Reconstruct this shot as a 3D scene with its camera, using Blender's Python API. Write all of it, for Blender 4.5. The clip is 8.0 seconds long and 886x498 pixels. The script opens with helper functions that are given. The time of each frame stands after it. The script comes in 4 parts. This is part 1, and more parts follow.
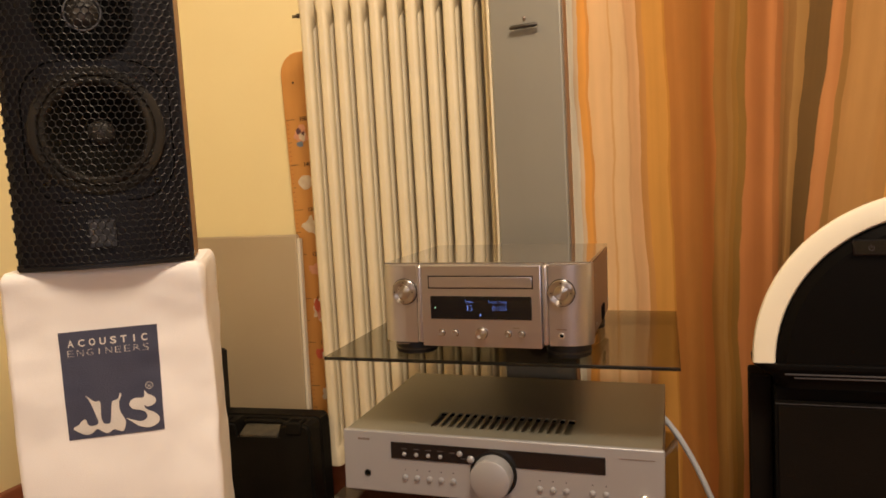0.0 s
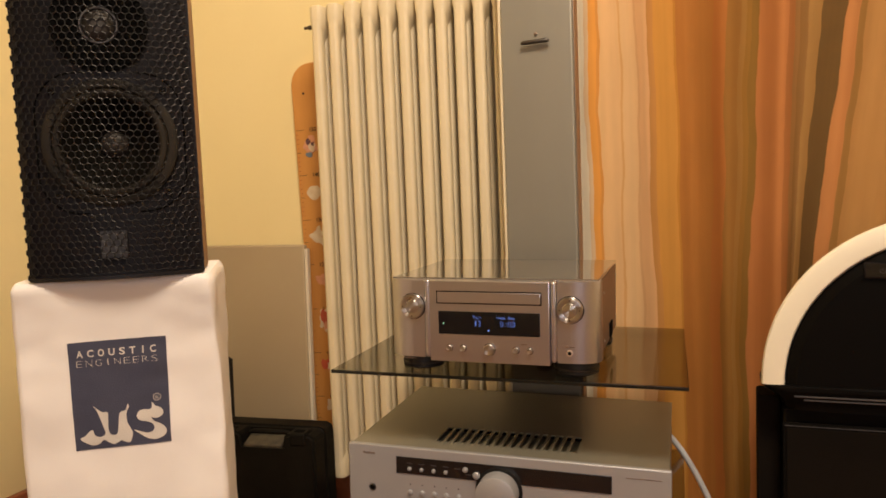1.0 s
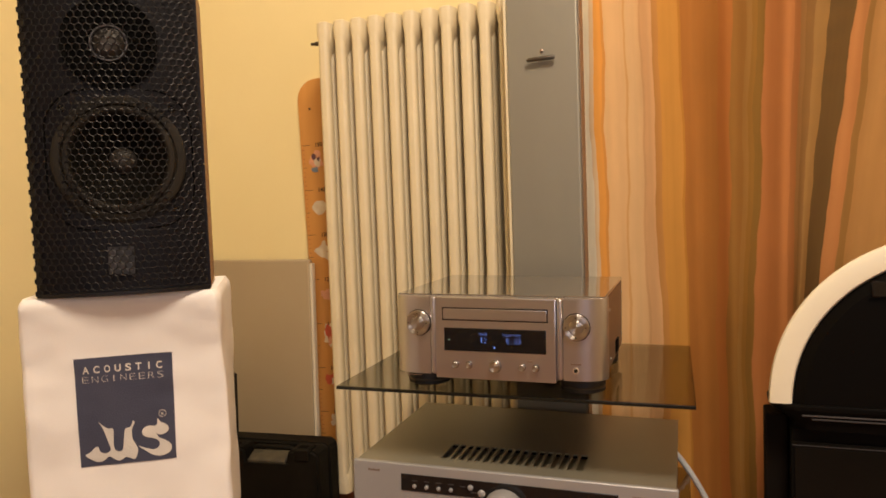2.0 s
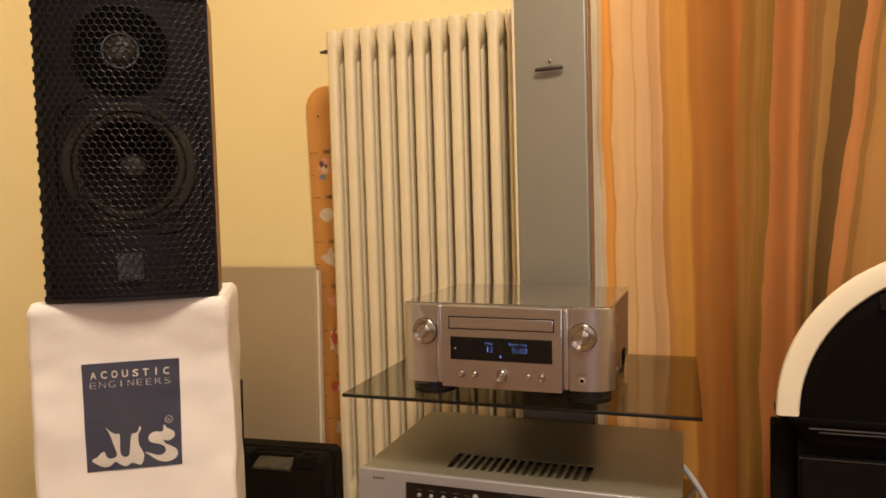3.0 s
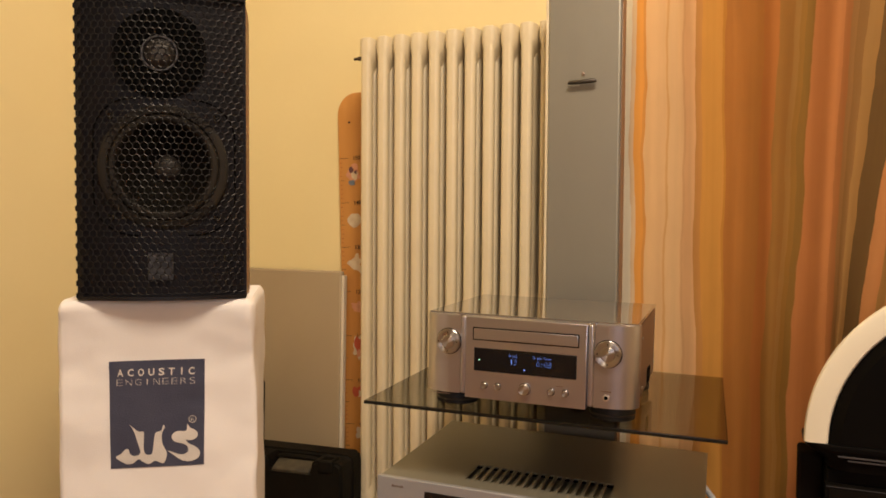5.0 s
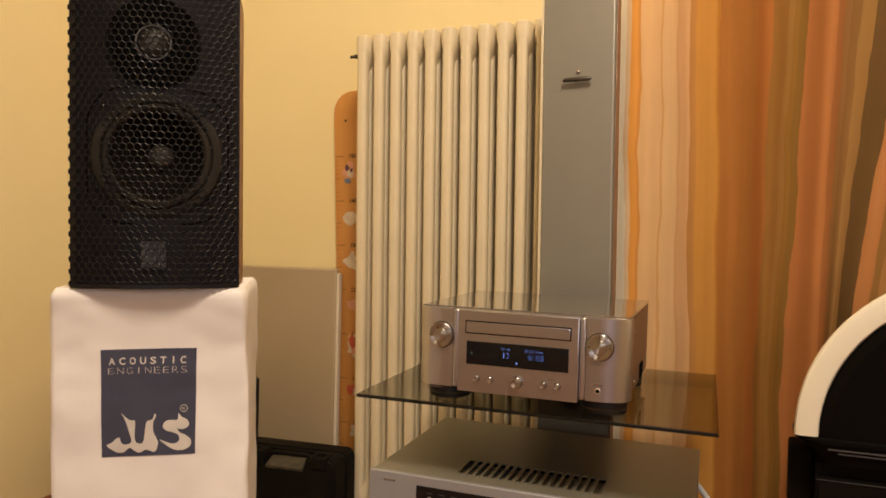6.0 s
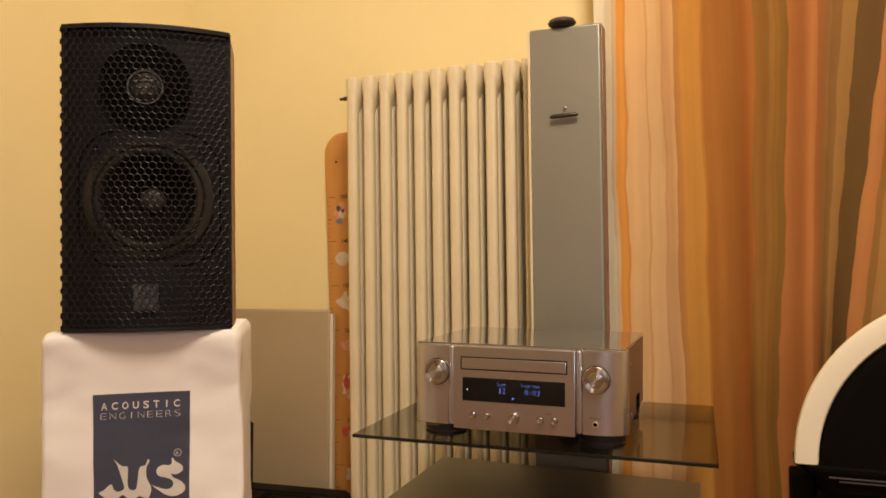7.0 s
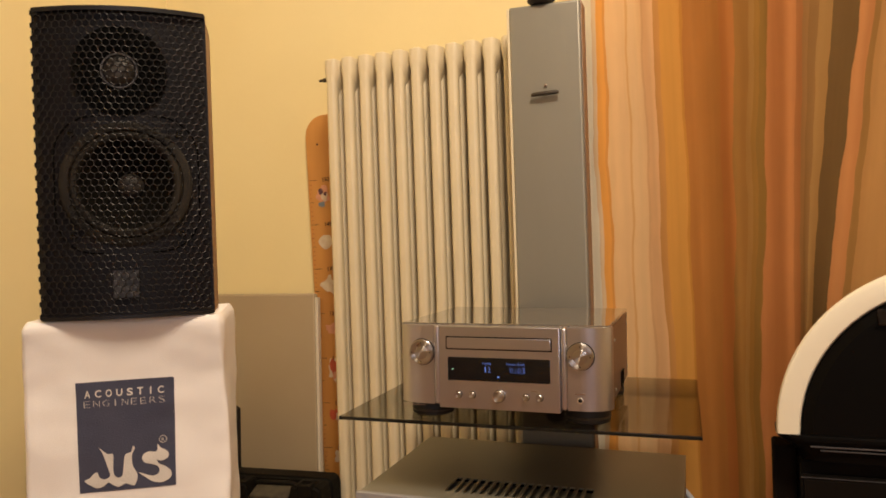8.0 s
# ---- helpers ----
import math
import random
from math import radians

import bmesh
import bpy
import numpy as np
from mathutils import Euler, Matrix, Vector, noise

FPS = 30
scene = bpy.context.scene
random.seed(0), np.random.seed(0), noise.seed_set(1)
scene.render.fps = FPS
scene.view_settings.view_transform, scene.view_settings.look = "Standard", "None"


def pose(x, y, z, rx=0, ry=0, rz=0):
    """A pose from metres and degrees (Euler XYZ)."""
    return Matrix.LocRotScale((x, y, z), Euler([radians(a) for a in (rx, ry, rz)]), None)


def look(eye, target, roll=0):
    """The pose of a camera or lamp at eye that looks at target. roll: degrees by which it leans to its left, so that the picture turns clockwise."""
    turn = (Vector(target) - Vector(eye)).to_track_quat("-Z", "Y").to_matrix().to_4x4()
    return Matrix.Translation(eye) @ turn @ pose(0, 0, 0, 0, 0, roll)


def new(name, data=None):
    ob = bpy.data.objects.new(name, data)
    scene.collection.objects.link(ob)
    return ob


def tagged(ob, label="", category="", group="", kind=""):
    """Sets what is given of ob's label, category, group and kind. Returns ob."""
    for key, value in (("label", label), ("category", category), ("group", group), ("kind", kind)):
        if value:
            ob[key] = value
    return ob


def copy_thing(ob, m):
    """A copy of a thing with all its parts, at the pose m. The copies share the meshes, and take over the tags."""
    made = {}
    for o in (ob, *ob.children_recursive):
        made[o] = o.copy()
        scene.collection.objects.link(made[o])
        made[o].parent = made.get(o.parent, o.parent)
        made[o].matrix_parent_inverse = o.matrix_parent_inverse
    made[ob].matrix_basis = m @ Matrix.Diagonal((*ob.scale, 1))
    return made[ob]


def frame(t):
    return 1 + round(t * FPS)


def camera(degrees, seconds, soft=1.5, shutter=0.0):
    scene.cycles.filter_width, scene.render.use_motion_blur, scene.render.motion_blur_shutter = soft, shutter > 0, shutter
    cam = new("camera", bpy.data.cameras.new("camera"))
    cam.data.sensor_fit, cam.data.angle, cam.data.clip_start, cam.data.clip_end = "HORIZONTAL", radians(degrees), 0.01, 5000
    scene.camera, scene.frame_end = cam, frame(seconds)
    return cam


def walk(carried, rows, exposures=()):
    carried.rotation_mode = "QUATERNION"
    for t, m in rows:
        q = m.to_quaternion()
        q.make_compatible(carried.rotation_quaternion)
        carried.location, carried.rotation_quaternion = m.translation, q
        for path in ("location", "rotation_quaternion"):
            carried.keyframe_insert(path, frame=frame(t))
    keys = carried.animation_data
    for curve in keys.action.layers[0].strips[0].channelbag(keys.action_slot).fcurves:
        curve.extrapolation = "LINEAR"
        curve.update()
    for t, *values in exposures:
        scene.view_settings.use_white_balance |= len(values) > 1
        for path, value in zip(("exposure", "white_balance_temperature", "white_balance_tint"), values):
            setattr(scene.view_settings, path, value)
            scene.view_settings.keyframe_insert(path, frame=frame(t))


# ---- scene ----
cam = camera(60.6, 8.0, soft=1.7, shutter=0.4)
PATH = [
    (0, (0.286, 0.083, 0.737), (-0.393, 1.955, 0.555), -3.2),
    (0.5, (0.284, 0.083, 0.741), (-0.399, 1.955, 0.571), -2.8),
    (1, (0.281, 0.082, 0.745), (-0.41, 1.953, 0.587), -2.3),
    (1.5, (0.28, 0.082, 0.747), (-0.415, 1.952, 0.601), -2.3),
    (2, (0.278, 0.081, 0.749), (-0.421, 1.951, 0.627), -2.1),
    (3.5, (0.277, 0.079, 0.751), (-0.456, 1.937, 0.648), -1.1),
    (4, (0.274, 0.081, 0.753), (-0.486, 1.928, 0.644), -0.4),
    (4.5, (0.271, 0.08, 0.758), (-0.501, 1.922, 0.668), 0.1),
    (6, (0.281, 0.079, 0.738), (-0.489, 1.924, 0.672), 0.7),
    (6.5, (0.28, 0.076, 0.736), (-0.482, 1.926, 0.733), 0.2),
    (7, (0.281, 0.077, 0.733), (-0.47, 1.93, 0.773), -0.7),
    (7.5, (0.282, 0.08, 0.73), (-0.45, 1.941, 0.753), -1.8),
    (8, (0.283, 0.08, 0.731), (-0.433, 1.948, 0.722), -1.9),
]
walk(cam, [(t, look(eye, target, roll)) for t, eye, target, roll in PATH], exposures=[(0, 0.04), (2, 0.0), (4, -0.05), (7, -0.14), (8, -0.12)])

# ---- light: a warm lamp under the ceiling behind the camera, a cooler fill lamp in an added window ----
world = bpy.data.worlds.new("world")
scene.world = world
world.use_nodes = True
world.node_tree.nodes["Background"].inputs["Color"].default_value = (0.010, 0.013, 0.022, 1)
world.node_tree.nodes["Background"].inputs["Strength"].default_value = 0.6


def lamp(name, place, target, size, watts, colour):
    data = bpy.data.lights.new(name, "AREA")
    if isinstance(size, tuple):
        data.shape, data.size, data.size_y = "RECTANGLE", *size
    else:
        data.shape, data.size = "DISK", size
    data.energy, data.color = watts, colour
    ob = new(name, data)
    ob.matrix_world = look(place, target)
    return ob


lamp("ceiling_lamp_light", (0.60, 0.0, 2.38), (-0.10, 1.2, 0.8), 0.55, 46, (1.0, 0.80, 0.585))
# added fill lamp, stands in for an unseen cooler source behind the camera
lamp("cool_fill_light", (1.30, -2.42, 1.35), (0.40, 0, 1.15), (1.4, 1.1), 17, (0.96, 0.86, 0.90))

# ---- materials ----


def material(name, colour, rough=0.5, metal=0.0, second=None, scale=8.0, mix=0.5, bump=0.0, bump_scale=120.0,
             stretch=(1, 1, 1), rough_var=0.08, coat=0.0, random_value=0.0, specular=0.5):
    """Two scales of colour change, uneven gloss and a fine relief."""
    m = bpy.data.materials.new(name)
    m.use_nodes = True
    nt = m.node_tree
    n, l = nt.nodes, nt.links
    b = n["Principled BSDF"]
    b.inputs["Metallic"].default_value = metal
    b.inputs["Coat Weight"].default_value = coat
    b.inputs["Specular IOR Level"].default_value = specular
    tc = n.new("ShaderNodeTexCoord")
    mp = n.new("ShaderNodeMapping")
    mp.inputs["Scale"].default_value = stretch
    l.new(tc.outputs["Object"], mp.inputs["Vector"])
    big = n.new("ShaderNodeTexNoise")
    big.inputs["Scale"].default_value, big.inputs["Detail"].default_value = scale, 6
    l.new(mp.outputs[0], big.inputs["Vector"])
    fine = n.new("ShaderNodeTexNoise")
    fine.inputs["Scale"].default_value, fine.inputs["Detail"].default_value = bump_scale, 4
    l.new(mp.outputs[0], fine.inputs["Vector"])
    second = second or tuple(c * 0.86 for c in colour)
    ramp = n.new("ShaderNodeMapRange")
    ramp.inputs["From Min"].default_value, ramp.inputs["From Max"].default_value = 0.35, 0.68
    ramp.inputs["To Max"].default_value = mix * 2
    l.new(big.outputs["Fac"], ramp.inputs["Value"])
    cm = n.new("ShaderNodeMix")
    cm.data_type = "RGBA"
    cm.inputs["A"].default_value, cm.inputs["B"].default_value = (*colour, 1), (*second, 1)
    l.new(ramp.outputs[0], cm.inputs["Factor"])
    l.new(cm.outputs["Result"], b.inputs["Base Color"])
    rr = n.new("ShaderNodeMapRange")
    rr.inputs["To Min"].default_value, rr.inputs["To Max"].default_value = max(0.02, rough - rough_var), min(1, rough + rough_var)
    l.new(fine.outputs["Fac"], rr.inputs["Value"])
    l.new(rr.outputs[0], b.inputs["Roughness"])
    if bump:
        bp = n.new("ShaderNodeBump")
        bp.inputs["Strength"].default_value, bp.inputs["Distance"].default_value = bump, 0.002
        l.new(fine.outputs["Fac"], bp.inputs["Height"])
        l.new(bp.outputs[0], b.inputs["Normal"])
    return m


def glowing(name, colour, strength):
    m = bpy.data.materials.new(name)
    m.use_nodes = True
    b = m.node_tree.nodes["Principled BSDF"]
    b.inputs["Base Color"].default_value = (0.01, 0.01, 0.01, 1)
    b.inputs["Emission Color"].default_value, b.inputs["Emission Strength"].default_value = (*colour, 1), strength
    return m


def glass(name, tint, gloss_rough=0.02):
    m = bpy.data.materials.new(name)
    m.use_nodes = True
    nt = m.node_tree
    n, l = nt.nodes, nt.links
    n.remove(n["Principled BSDF"])
    tr, gl, mx, fr = (n.new("ShaderNode" + k) for k in ("BsdfTransparent", "BsdfGlossy", "MixShader", "Fresnel"))
    tr.inputs["Color"].default_value = (*tint, 1)
    gl.inputs["Roughness"].default_value = gloss_rough
    fr.inputs["IOR"].default_value = 1.5
    l.new(fr.outputs[0], mx.inputs[0])
    l.new(tr.outputs[0], mx.inputs[1])
    l.new(gl.outputs[0], mx.inputs[2])
    l.new(mx.outputs[0], n["Material Output"].inputs["Surface"])
    return m


def curtain_cloth():
    """Striped sheer cloth: colour bands run along the drop, edges waver, the weave lets some light through."""
    m = bpy.data.materials.new("striped_sheer")
    m.use_nodes = True
    nt = m.node_tree
    n, l = nt.nodes, nt.links
    n.remove(n["Principled BSDF"])
    uv = n.new("ShaderNodeUVMap")
    uv.uv_map = "cloth"
    sep = n.new("ShaderNodeSeparateXYZ")
    l.new(uv.outputs[0], sep.inputs[0])
    mp = n.new("ShaderNodeMapping")
    mp.inputs["Scale"].default_value = (7, 3.2, 1)
    l.new(uv.outputs[0], mp.inputs["Vector"])
    ns = n.new("ShaderNodeTexNoise")
    ns.inputs["Scale"].default_value, ns.inputs["Detail"].default_value = 1.0, 5
    l.new(mp.outputs[0], ns.inputs["Vector"])
    wob = n.new("ShaderNodeMath")
    wob.operation = "MULTIPLY_ADD"
    wob.inputs[1].default_value = 0.036
    l.new(ns.outputs["Fac"], wob.inputs[0])
    l.new(sep.outputs["X"], wob.inputs[2])
    mp3 = n.new("ShaderNodeMapping")
    mp3.inputs["Scale"].default_value = (30, 9, 1)
    l.new(uv.outputs[0], mp3.inputs["Vector"])
    ns3 = n.new("ShaderNodeTexNoise")
    ns3.inputs["Scale"].default_value, ns3.inputs["Detail"].default_value = 1.0, 6
    l.new(mp3.outputs[0], ns3.inputs["Vector"])
    wob2 = n.new("ShaderNodeMath")
    wob2.operation = "MULTIPLY_ADD"
    wob2.inputs[1].default_value = 0.005
    l.new(ns3.outputs["Fac"], wob2.inputs[0])
    l.new(wob.outputs[0], wob2.inputs[2])
    mr = n.new("ShaderNodeMapRange")
    mr.inputs["From Min"].default_value, mr.inputs["From Max"].default_value = 0.022, 1.022
    l.new(wob2.outputs[0], mr.inputs["Value"])
    ramp = n.new("ShaderNodeValToRGB")
    bands = CURTAIN_BANDS
    ramp.color_ramp.interpolation = "CONSTANT"
    el = ramp.color_ramp.elements
    el[0].position, el[0].color = bands[0][0], (*bands[0][1], bands[0][2])
    el[1].position, el[1].color = bands[-1][0], (*bands[-1][1], bands[-1][2])
    for p, c, a in bands[1:-1]:
        e = el.new(p)
        e.color = (*c, a)
    l.new(mr.outputs[0], ramp.inputs["Fac"])
    mp2 = n.new("ShaderNodeMapping")
    mp2.inputs["Scale"].default_value = (60, 1.6, 1)
    l.new(uv.outputs[0], mp2.inputs["Vector"])
    th = n.new("ShaderNodeTexNoise")
    th.inputs["Scale"].default_value, th.inputs["Detail"].default_value = 1.0, 6
    l.new(mp2.outputs[0], th.inputs["Vector"])
    sh = n.new("ShaderNodeMapRange")
    sh.inputs["From Min"].default_value, sh.inputs["From Max"].default_value = 0.3, 0.7
    sh.inputs["To Min"].default_value, sh.inputs["To Max"].default_value = 0.93, 1.05
    l.new(th.outputs["Fac"], sh.inputs["Value"])
    mot = n.new("ShaderNodeMapRange")
    mot.inputs["From Min"].default_value, mot.inputs["From Max"].default_value = 0.3, 0.7
    mot.inputs["To Min"].default_value, mot.inputs["To Max"].default_value = 0.96, 1.03
    l.new(ns3.outputs["Fac"], mot.inputs["Value"])
    both = n.new("ShaderNodeMath")
    both.operation = "MULTIPLY"
    l.new(sh.outputs[0], both.inputs[0])
    l.new(mot.outputs[0], both.inputs[1])
    mul = n.new("ShaderNodeVectorMath")
    mul.operation = "SCALE"
    l.new(ramp.outputs["Color"], mul.inputs[0])
    l.new(both.outputs[0], mul.inputs["Scale"])
    df, tl, tr, mx, mx2 = (n.new("ShaderNode" + k) for k in ("BsdfDiffuse", "BsdfTranslucent", "BsdfTransparent", "MixShader", "MixShader"))
    l.new(mul.outputs[0], df.inputs["Color"])
    l.new(mul.outputs[0], tl.inputs["Color"])
    l.new(ramp.outputs["Color"], tr.inputs["Color"])
    mx.inputs[0].default_value = 0.22
    l.new(ramp.outputs["Alpha"], mx2.inputs[0])
    l.new(df.outputs[0], mx.inputs[1])
    l.new(tl.outputs[0], mx.inputs[2])
    l.new(mx.outputs[0], mx2.inputs[1])
    l.new(tr.outputs[0], mx2.inputs[2])
    l.new(mx2.outputs[0], n["Material Output"].inputs["Surface"])
    return m


CURTAIN_BANDS = [   # place across the cloth, colour, openness of the weave
    (0.000, (0.94, 0.88, 0.72), 0.10), (0.049, (0.82, 0.62, 0.40), 0.10), (0.055, (0.86, 0.41, 0.10), 0.08), (0.070, (0.76, 0.36, 0.10), 0.08),
    (0.073, (0.87, 0.58, 0.30), 0.10), (0.104, (0.80, 0.47, 0.20), 0.10), (0.107, (0.88, 0.60, 0.32), 0.10), (0.136, (0.80, 0.49, 0.25), 0.10),
    (0.139, (0.86, 0.54, 0.28), 0.10), (0.160, (0.62, 0.31, 0.10), 0.10), (0.168, (0.68, 0.345, 0.085), 0.10), (0.204, (0.58, 0.27, 0.06), 0.10),
    (0.208, (0.52, 0.225, 0.06), 0.12), (0.262, (0.54, 0.21, 0.06), 0.12), (0.283, (0.43, 0.215, 0.06), 0.18), (0.302, (0.46, 0.25, 0.075), 0.18),
    (0.309, (0.42, 0.22, 0.055), 0.20), (0.318, (0.36, 0.20, 0.052), 0.20), (0.329, (0.60, 0.25, 0.09), 0.10), (0.372, (0.50, 0.21, 0.075), 0.12),
    (0.384, (0.50, 0.27, 0.10), 0.28), (0.394, (0.46, 0.25, 0.09), 0.34), (0.404, (0.54, 0.31, 0.11), 0.28), (0.420, (0.46, 0.29, 0.12), 0.64),
    (0.452, (0.64, 0.29, 0.11), 0.10), (0.476, (0.48, 0.27, 0.09), 0.18), (0.485, (0.60, 0.33, 0.12), 0.14), (0.560, (0.82, 0.45, 0.13), 0.10),
    (0.640, (0.68, 0.31, 0.11), 0.12), (0.760, (0.52, 0.30, 0.12), 0.25), (0.850, (0.82, 0.52, 0.26), 0.10), (1.000, (0.68, 0.38, 0.16), 0.10),
]

M_WALL = material("cream_wall_paint", (0.83, 0.715, 0.405), 0.85, second=(0.79, 0.67, 0.365), scale=2.2, bump=0.13, bump_scale=90)
M_CEIL = material("white_ceiling_paint", (0.80, 0.77, 0.70), 0.9, scale=3, bump=0.2)
M_FLOOR = material("brown_parquet", (0.24, 0.10, 0.045), 0.4, second=(0.17, 0.07, 0.03), scale=5, bump=0.3, stretch=(1, 8, 1))
M_SKIRT = material("reddish_stained_wood", (0.30, 0.10, 0.05), 0.45, second=(0.22, 0.07, 0.03), scale=6, bump=0.3, stretch=(8, 1, 8))
M_RAD = material("cream_radiator_enamel", (0.75, 0.66, 0.47), 0.42, second=(0.68, 0.59, 0.41), scale=7, bump=0.12, bump_scale=60, coat=0.1)
M_STEEL = material("silver_grey_column", (0.305, 0.296, 0.258), 0.40, 0.4, second=(0.262, 0.255, 0.222), scale=3, bump=0.03, bump_scale=220, stretch=(1, 1, 0.15), rough_var=0.1)
M_DARKMETAL = material("dark_metal", (0.10, 0.09, 0.08), 0.4, 0.8, bump=0.1)
M_BRIGHT = material("polished_aluminium", (0.92, 0.86, 0.77), 0.30, 0.75, scale=20, bump=0.05)
M_ALU = material("champagne_aluminium", (0.60, 0.585, 0.63), 0.29, 0.92, second=(0.575, 0.56, 0.605), scale=5, bump=0.004, bump_scale=300, stretch=(0.12, 1, 1), rough_var=0.03)
M_TOP = material("glossy_smoked_acrylic_lid", (0.19, 0.17, 0.145), 0.06, 0.45, scale=4, rough_var=0.03, coat=0.6)
M_CASE = material("dark_grey_metal_side", (0.26, 0.19, 0.15), 0.42, 0.6, bump=0.15, bump_scale=300)
M_SILVER = material("silver_painted_front", (0.38, 0.385, 0.41), 0.42, 0.3, second=(0.37, 0.365, 0.38), scale=3, bump=0.06, bump_scale=400)
M_AMPTOP = material("grey_green_painted_steel", (0.27, 0.255, 0.20), 0.40, 0.35, second=(0.245, 0.23, 0.178), scale=4, bump=0.12, bump_scale=500)
M_BLACKGLOSS = material("glossy_black_window", (0.010, 0.010, 0.011), 0.12, rough_var=0.03)
M_BLACK = material("satin_black_plastic", (0.006, 0.006, 0.0065), 0.5, second=(0.009, 0.0085, 0.008), specular=0.3, scale=9, bump=0.15)
M_HOLE = material("dark_opening", (0.004, 0.004, 0.004), 0.9, specular=0.04)
M_GRILLE = material("black_enamelled_grille", (0.0105, 0.0098, 0.0115), 0.40, 0.0, specular=0.32, second=(0.008, 0.0076, 0.010), scale=14, bump=0.1)
M_BAFFLE = material("blue_black_baffle", (0.0056, 0.0052, 0.0082), 0.5, specular=0.25, second=(0.0072, 0.0066, 0.0102), scale=20)
M_CAP = material("soft_dome", (0.050, 0.043, 0.038), 0.5, specular=0.3, second=(0.022, 0.019, 0.016), scale=60)
M_RIM = material("dull_brown_black_frame", (0.022, 0.017, 0.011), 0.6, specular=0.2, second=(0.011, 0.009, 0.007), scale=30)
M_CONE = material("matt_black_cone", (0.0040, 0.0033, 0.0022), 0.8, specular=0.10, second=(0.0052, 0.0042, 0.0028), scale=30, bump=0.15)
M_RUBBER = material("black_rubber", (0.010, 0.0095, 0.009), 0.6, bump=0.1)
M_VENEER = material("walnut_veneer", (0.34, 0.19, 0.08), 0.45, second=(0.25, 0.13, 0.05), scale=4, bump=0.15, stretch=(6, 6, 0.6))
M_BADGE = material("grey_badge", (0.075, 0.07, 0.075), 0.5, 0.3, scale=60)
M_PLATE = material("dark_grey_badge", (0.060, 0.058, 0.062), 0.5, scale=90, second=(0.015, 0.015, 0.017), mix=0.6)
M_CLOTH = material("white_fleece_cloth", (0.92, 0.90, 0.90), 0.95, second=(0.87, 0.85, 0.85), scale=9, bump=0.16, bump_scale=900)
M_NAVY = material("navy_print", (0.050, 0.056, 0.100), 0.8, second=(0.060, 0.066, 0.112), scale=25, bump=0.3, bump_scale=700)
M_PRINT = material("white_print", (0.72, 0.69, 0.66), 0.85, scale=30, bump=0.3, bump_scale=700)
M_BOARD = material("grey_beige_board", (0.42, 0.34, 0.23), 0.6, second=(0.38, 0.30, 0.20), scale=2.5, bump=0.12, bump_scale=300)
M_BOARDEDGE = material("pale_board_edging", (0.74, 0.68, 0.56), 0.5, scale=5)
M_TOOLCASE = material("dusty_black_plastic", (0.0042, 0.0036, 0.0030), 0.6, specular=0.10, second=(0.0100, 0.0086, 0.0066), scale=10, bump=0.3, bump_scale=260)
M_HANDLE = material("worn_grey_grip", (0.072, 0.062, 0.042), 0.7, second=(0.022, 0.019, 0.015), scale=40, bump=0.3)
M_RULER = material("orange_varnished_wood", (0.62, 0.30, 0.08), 0.42, second=(0.54, 0.24, 0.055), scale=5, bump=0.1, stretch=(5, 5, 0.5), coat=0.15)
M_INK = material("black_ink", (0.03, 0.02, 0.015), 0.7)
M_REDINK = material("faded_red_ink", (0.35, 0.07, 0.03), 0.7)
M_STICK_W = material("white_sticker", (0.74, 0.66, 0.54), 0.6, scale=60, second=(0.62, 0.5, 0.38))
M_STICK_P = material("pink_sticker", (0.72, 0.36, 0.24), 0.6, scale=60)
M_STICK_R = material("red_sticker", (0.60, 0.11, 0.06), 0.6, scale=60)
M_STICK_D = material("dark_sticker_patch", (0.14, 0.06, 0.08), 0.6, scale=60)
M_STICK_B = material("blue_sticker", (0.20, 0.26, 0.36), 0.6, scale=60)
M_SHELL = material("ivory_plastic_shell", (0.87, 0.82, 0.68), 0.38, second=(0.84, 0.79, 0.65), scale=5, bump=0.04, coat=0.15)
M_PIANO = material("black_lacquer", (0.0050, 0.0044, 0.0040), 0.34, second=(0.0052, 0.0046, 0.0042), scale=5, rough_var=0.06, specular=0.05)
M_SPEAKERCLOTH = material("black_brown_woven_cloth", (0.0078, 0.0055, 0.0040), 0.9, specular=0.1, second=(0.0052, 0.0038, 0.0028), scale=7, bump=0.3, bump_scale=900)
M_SENSOR = material("dusty_dark_plastic", (0.045, 0.036, 0.034), 0.5, second=(0.028, 0.022, 0.021), scale=30, bump=0.1)
M_CABLE = material("grey_cable_sheath", (0.55, 0.58, 0.64), 0.5, scale=30)
M_SMOKE = glass("smoked_glass", (0.68, 0.67, 0.60))
M_SMOKE_BODY = glass("smoked_glass_body", (0.47, 0.455, 0.41))
M_SMOKE_BODY.node_tree.nodes["Fresnel"].inputs["IOR"].default_value = 1.02
M_GLASSEDGE = material("dark_glass_edge", (0.012, 0.013, 0.011), 0.15, rough_var=0.03)
M_PANE = glass("window_glass", (0.92, 0.94, 0.93))
M_SHUTTER = material("grey_roller_shutter", (0.50, 0.45, 0.37), 0.16, second=(0.30, 0.26, 0.21), scale=5, bump=0.1)
M_FRAME = material("brown_window_frame", (0.20, 0.11, 0.05), 0.45, scale=6, stretch=(8, 8, 1), bump=0.15)
M_CURTAIN = curtain_cloth()
M_BLUE = glowing("blue_display_segments", (0.20, 0.34, 1.0), 1.05)
M_DIAL = material("turned_metal", (0.58, 0.56, 0.54), 0.30, 0.97, scale=20)
nt = M_DIAL.node_tree
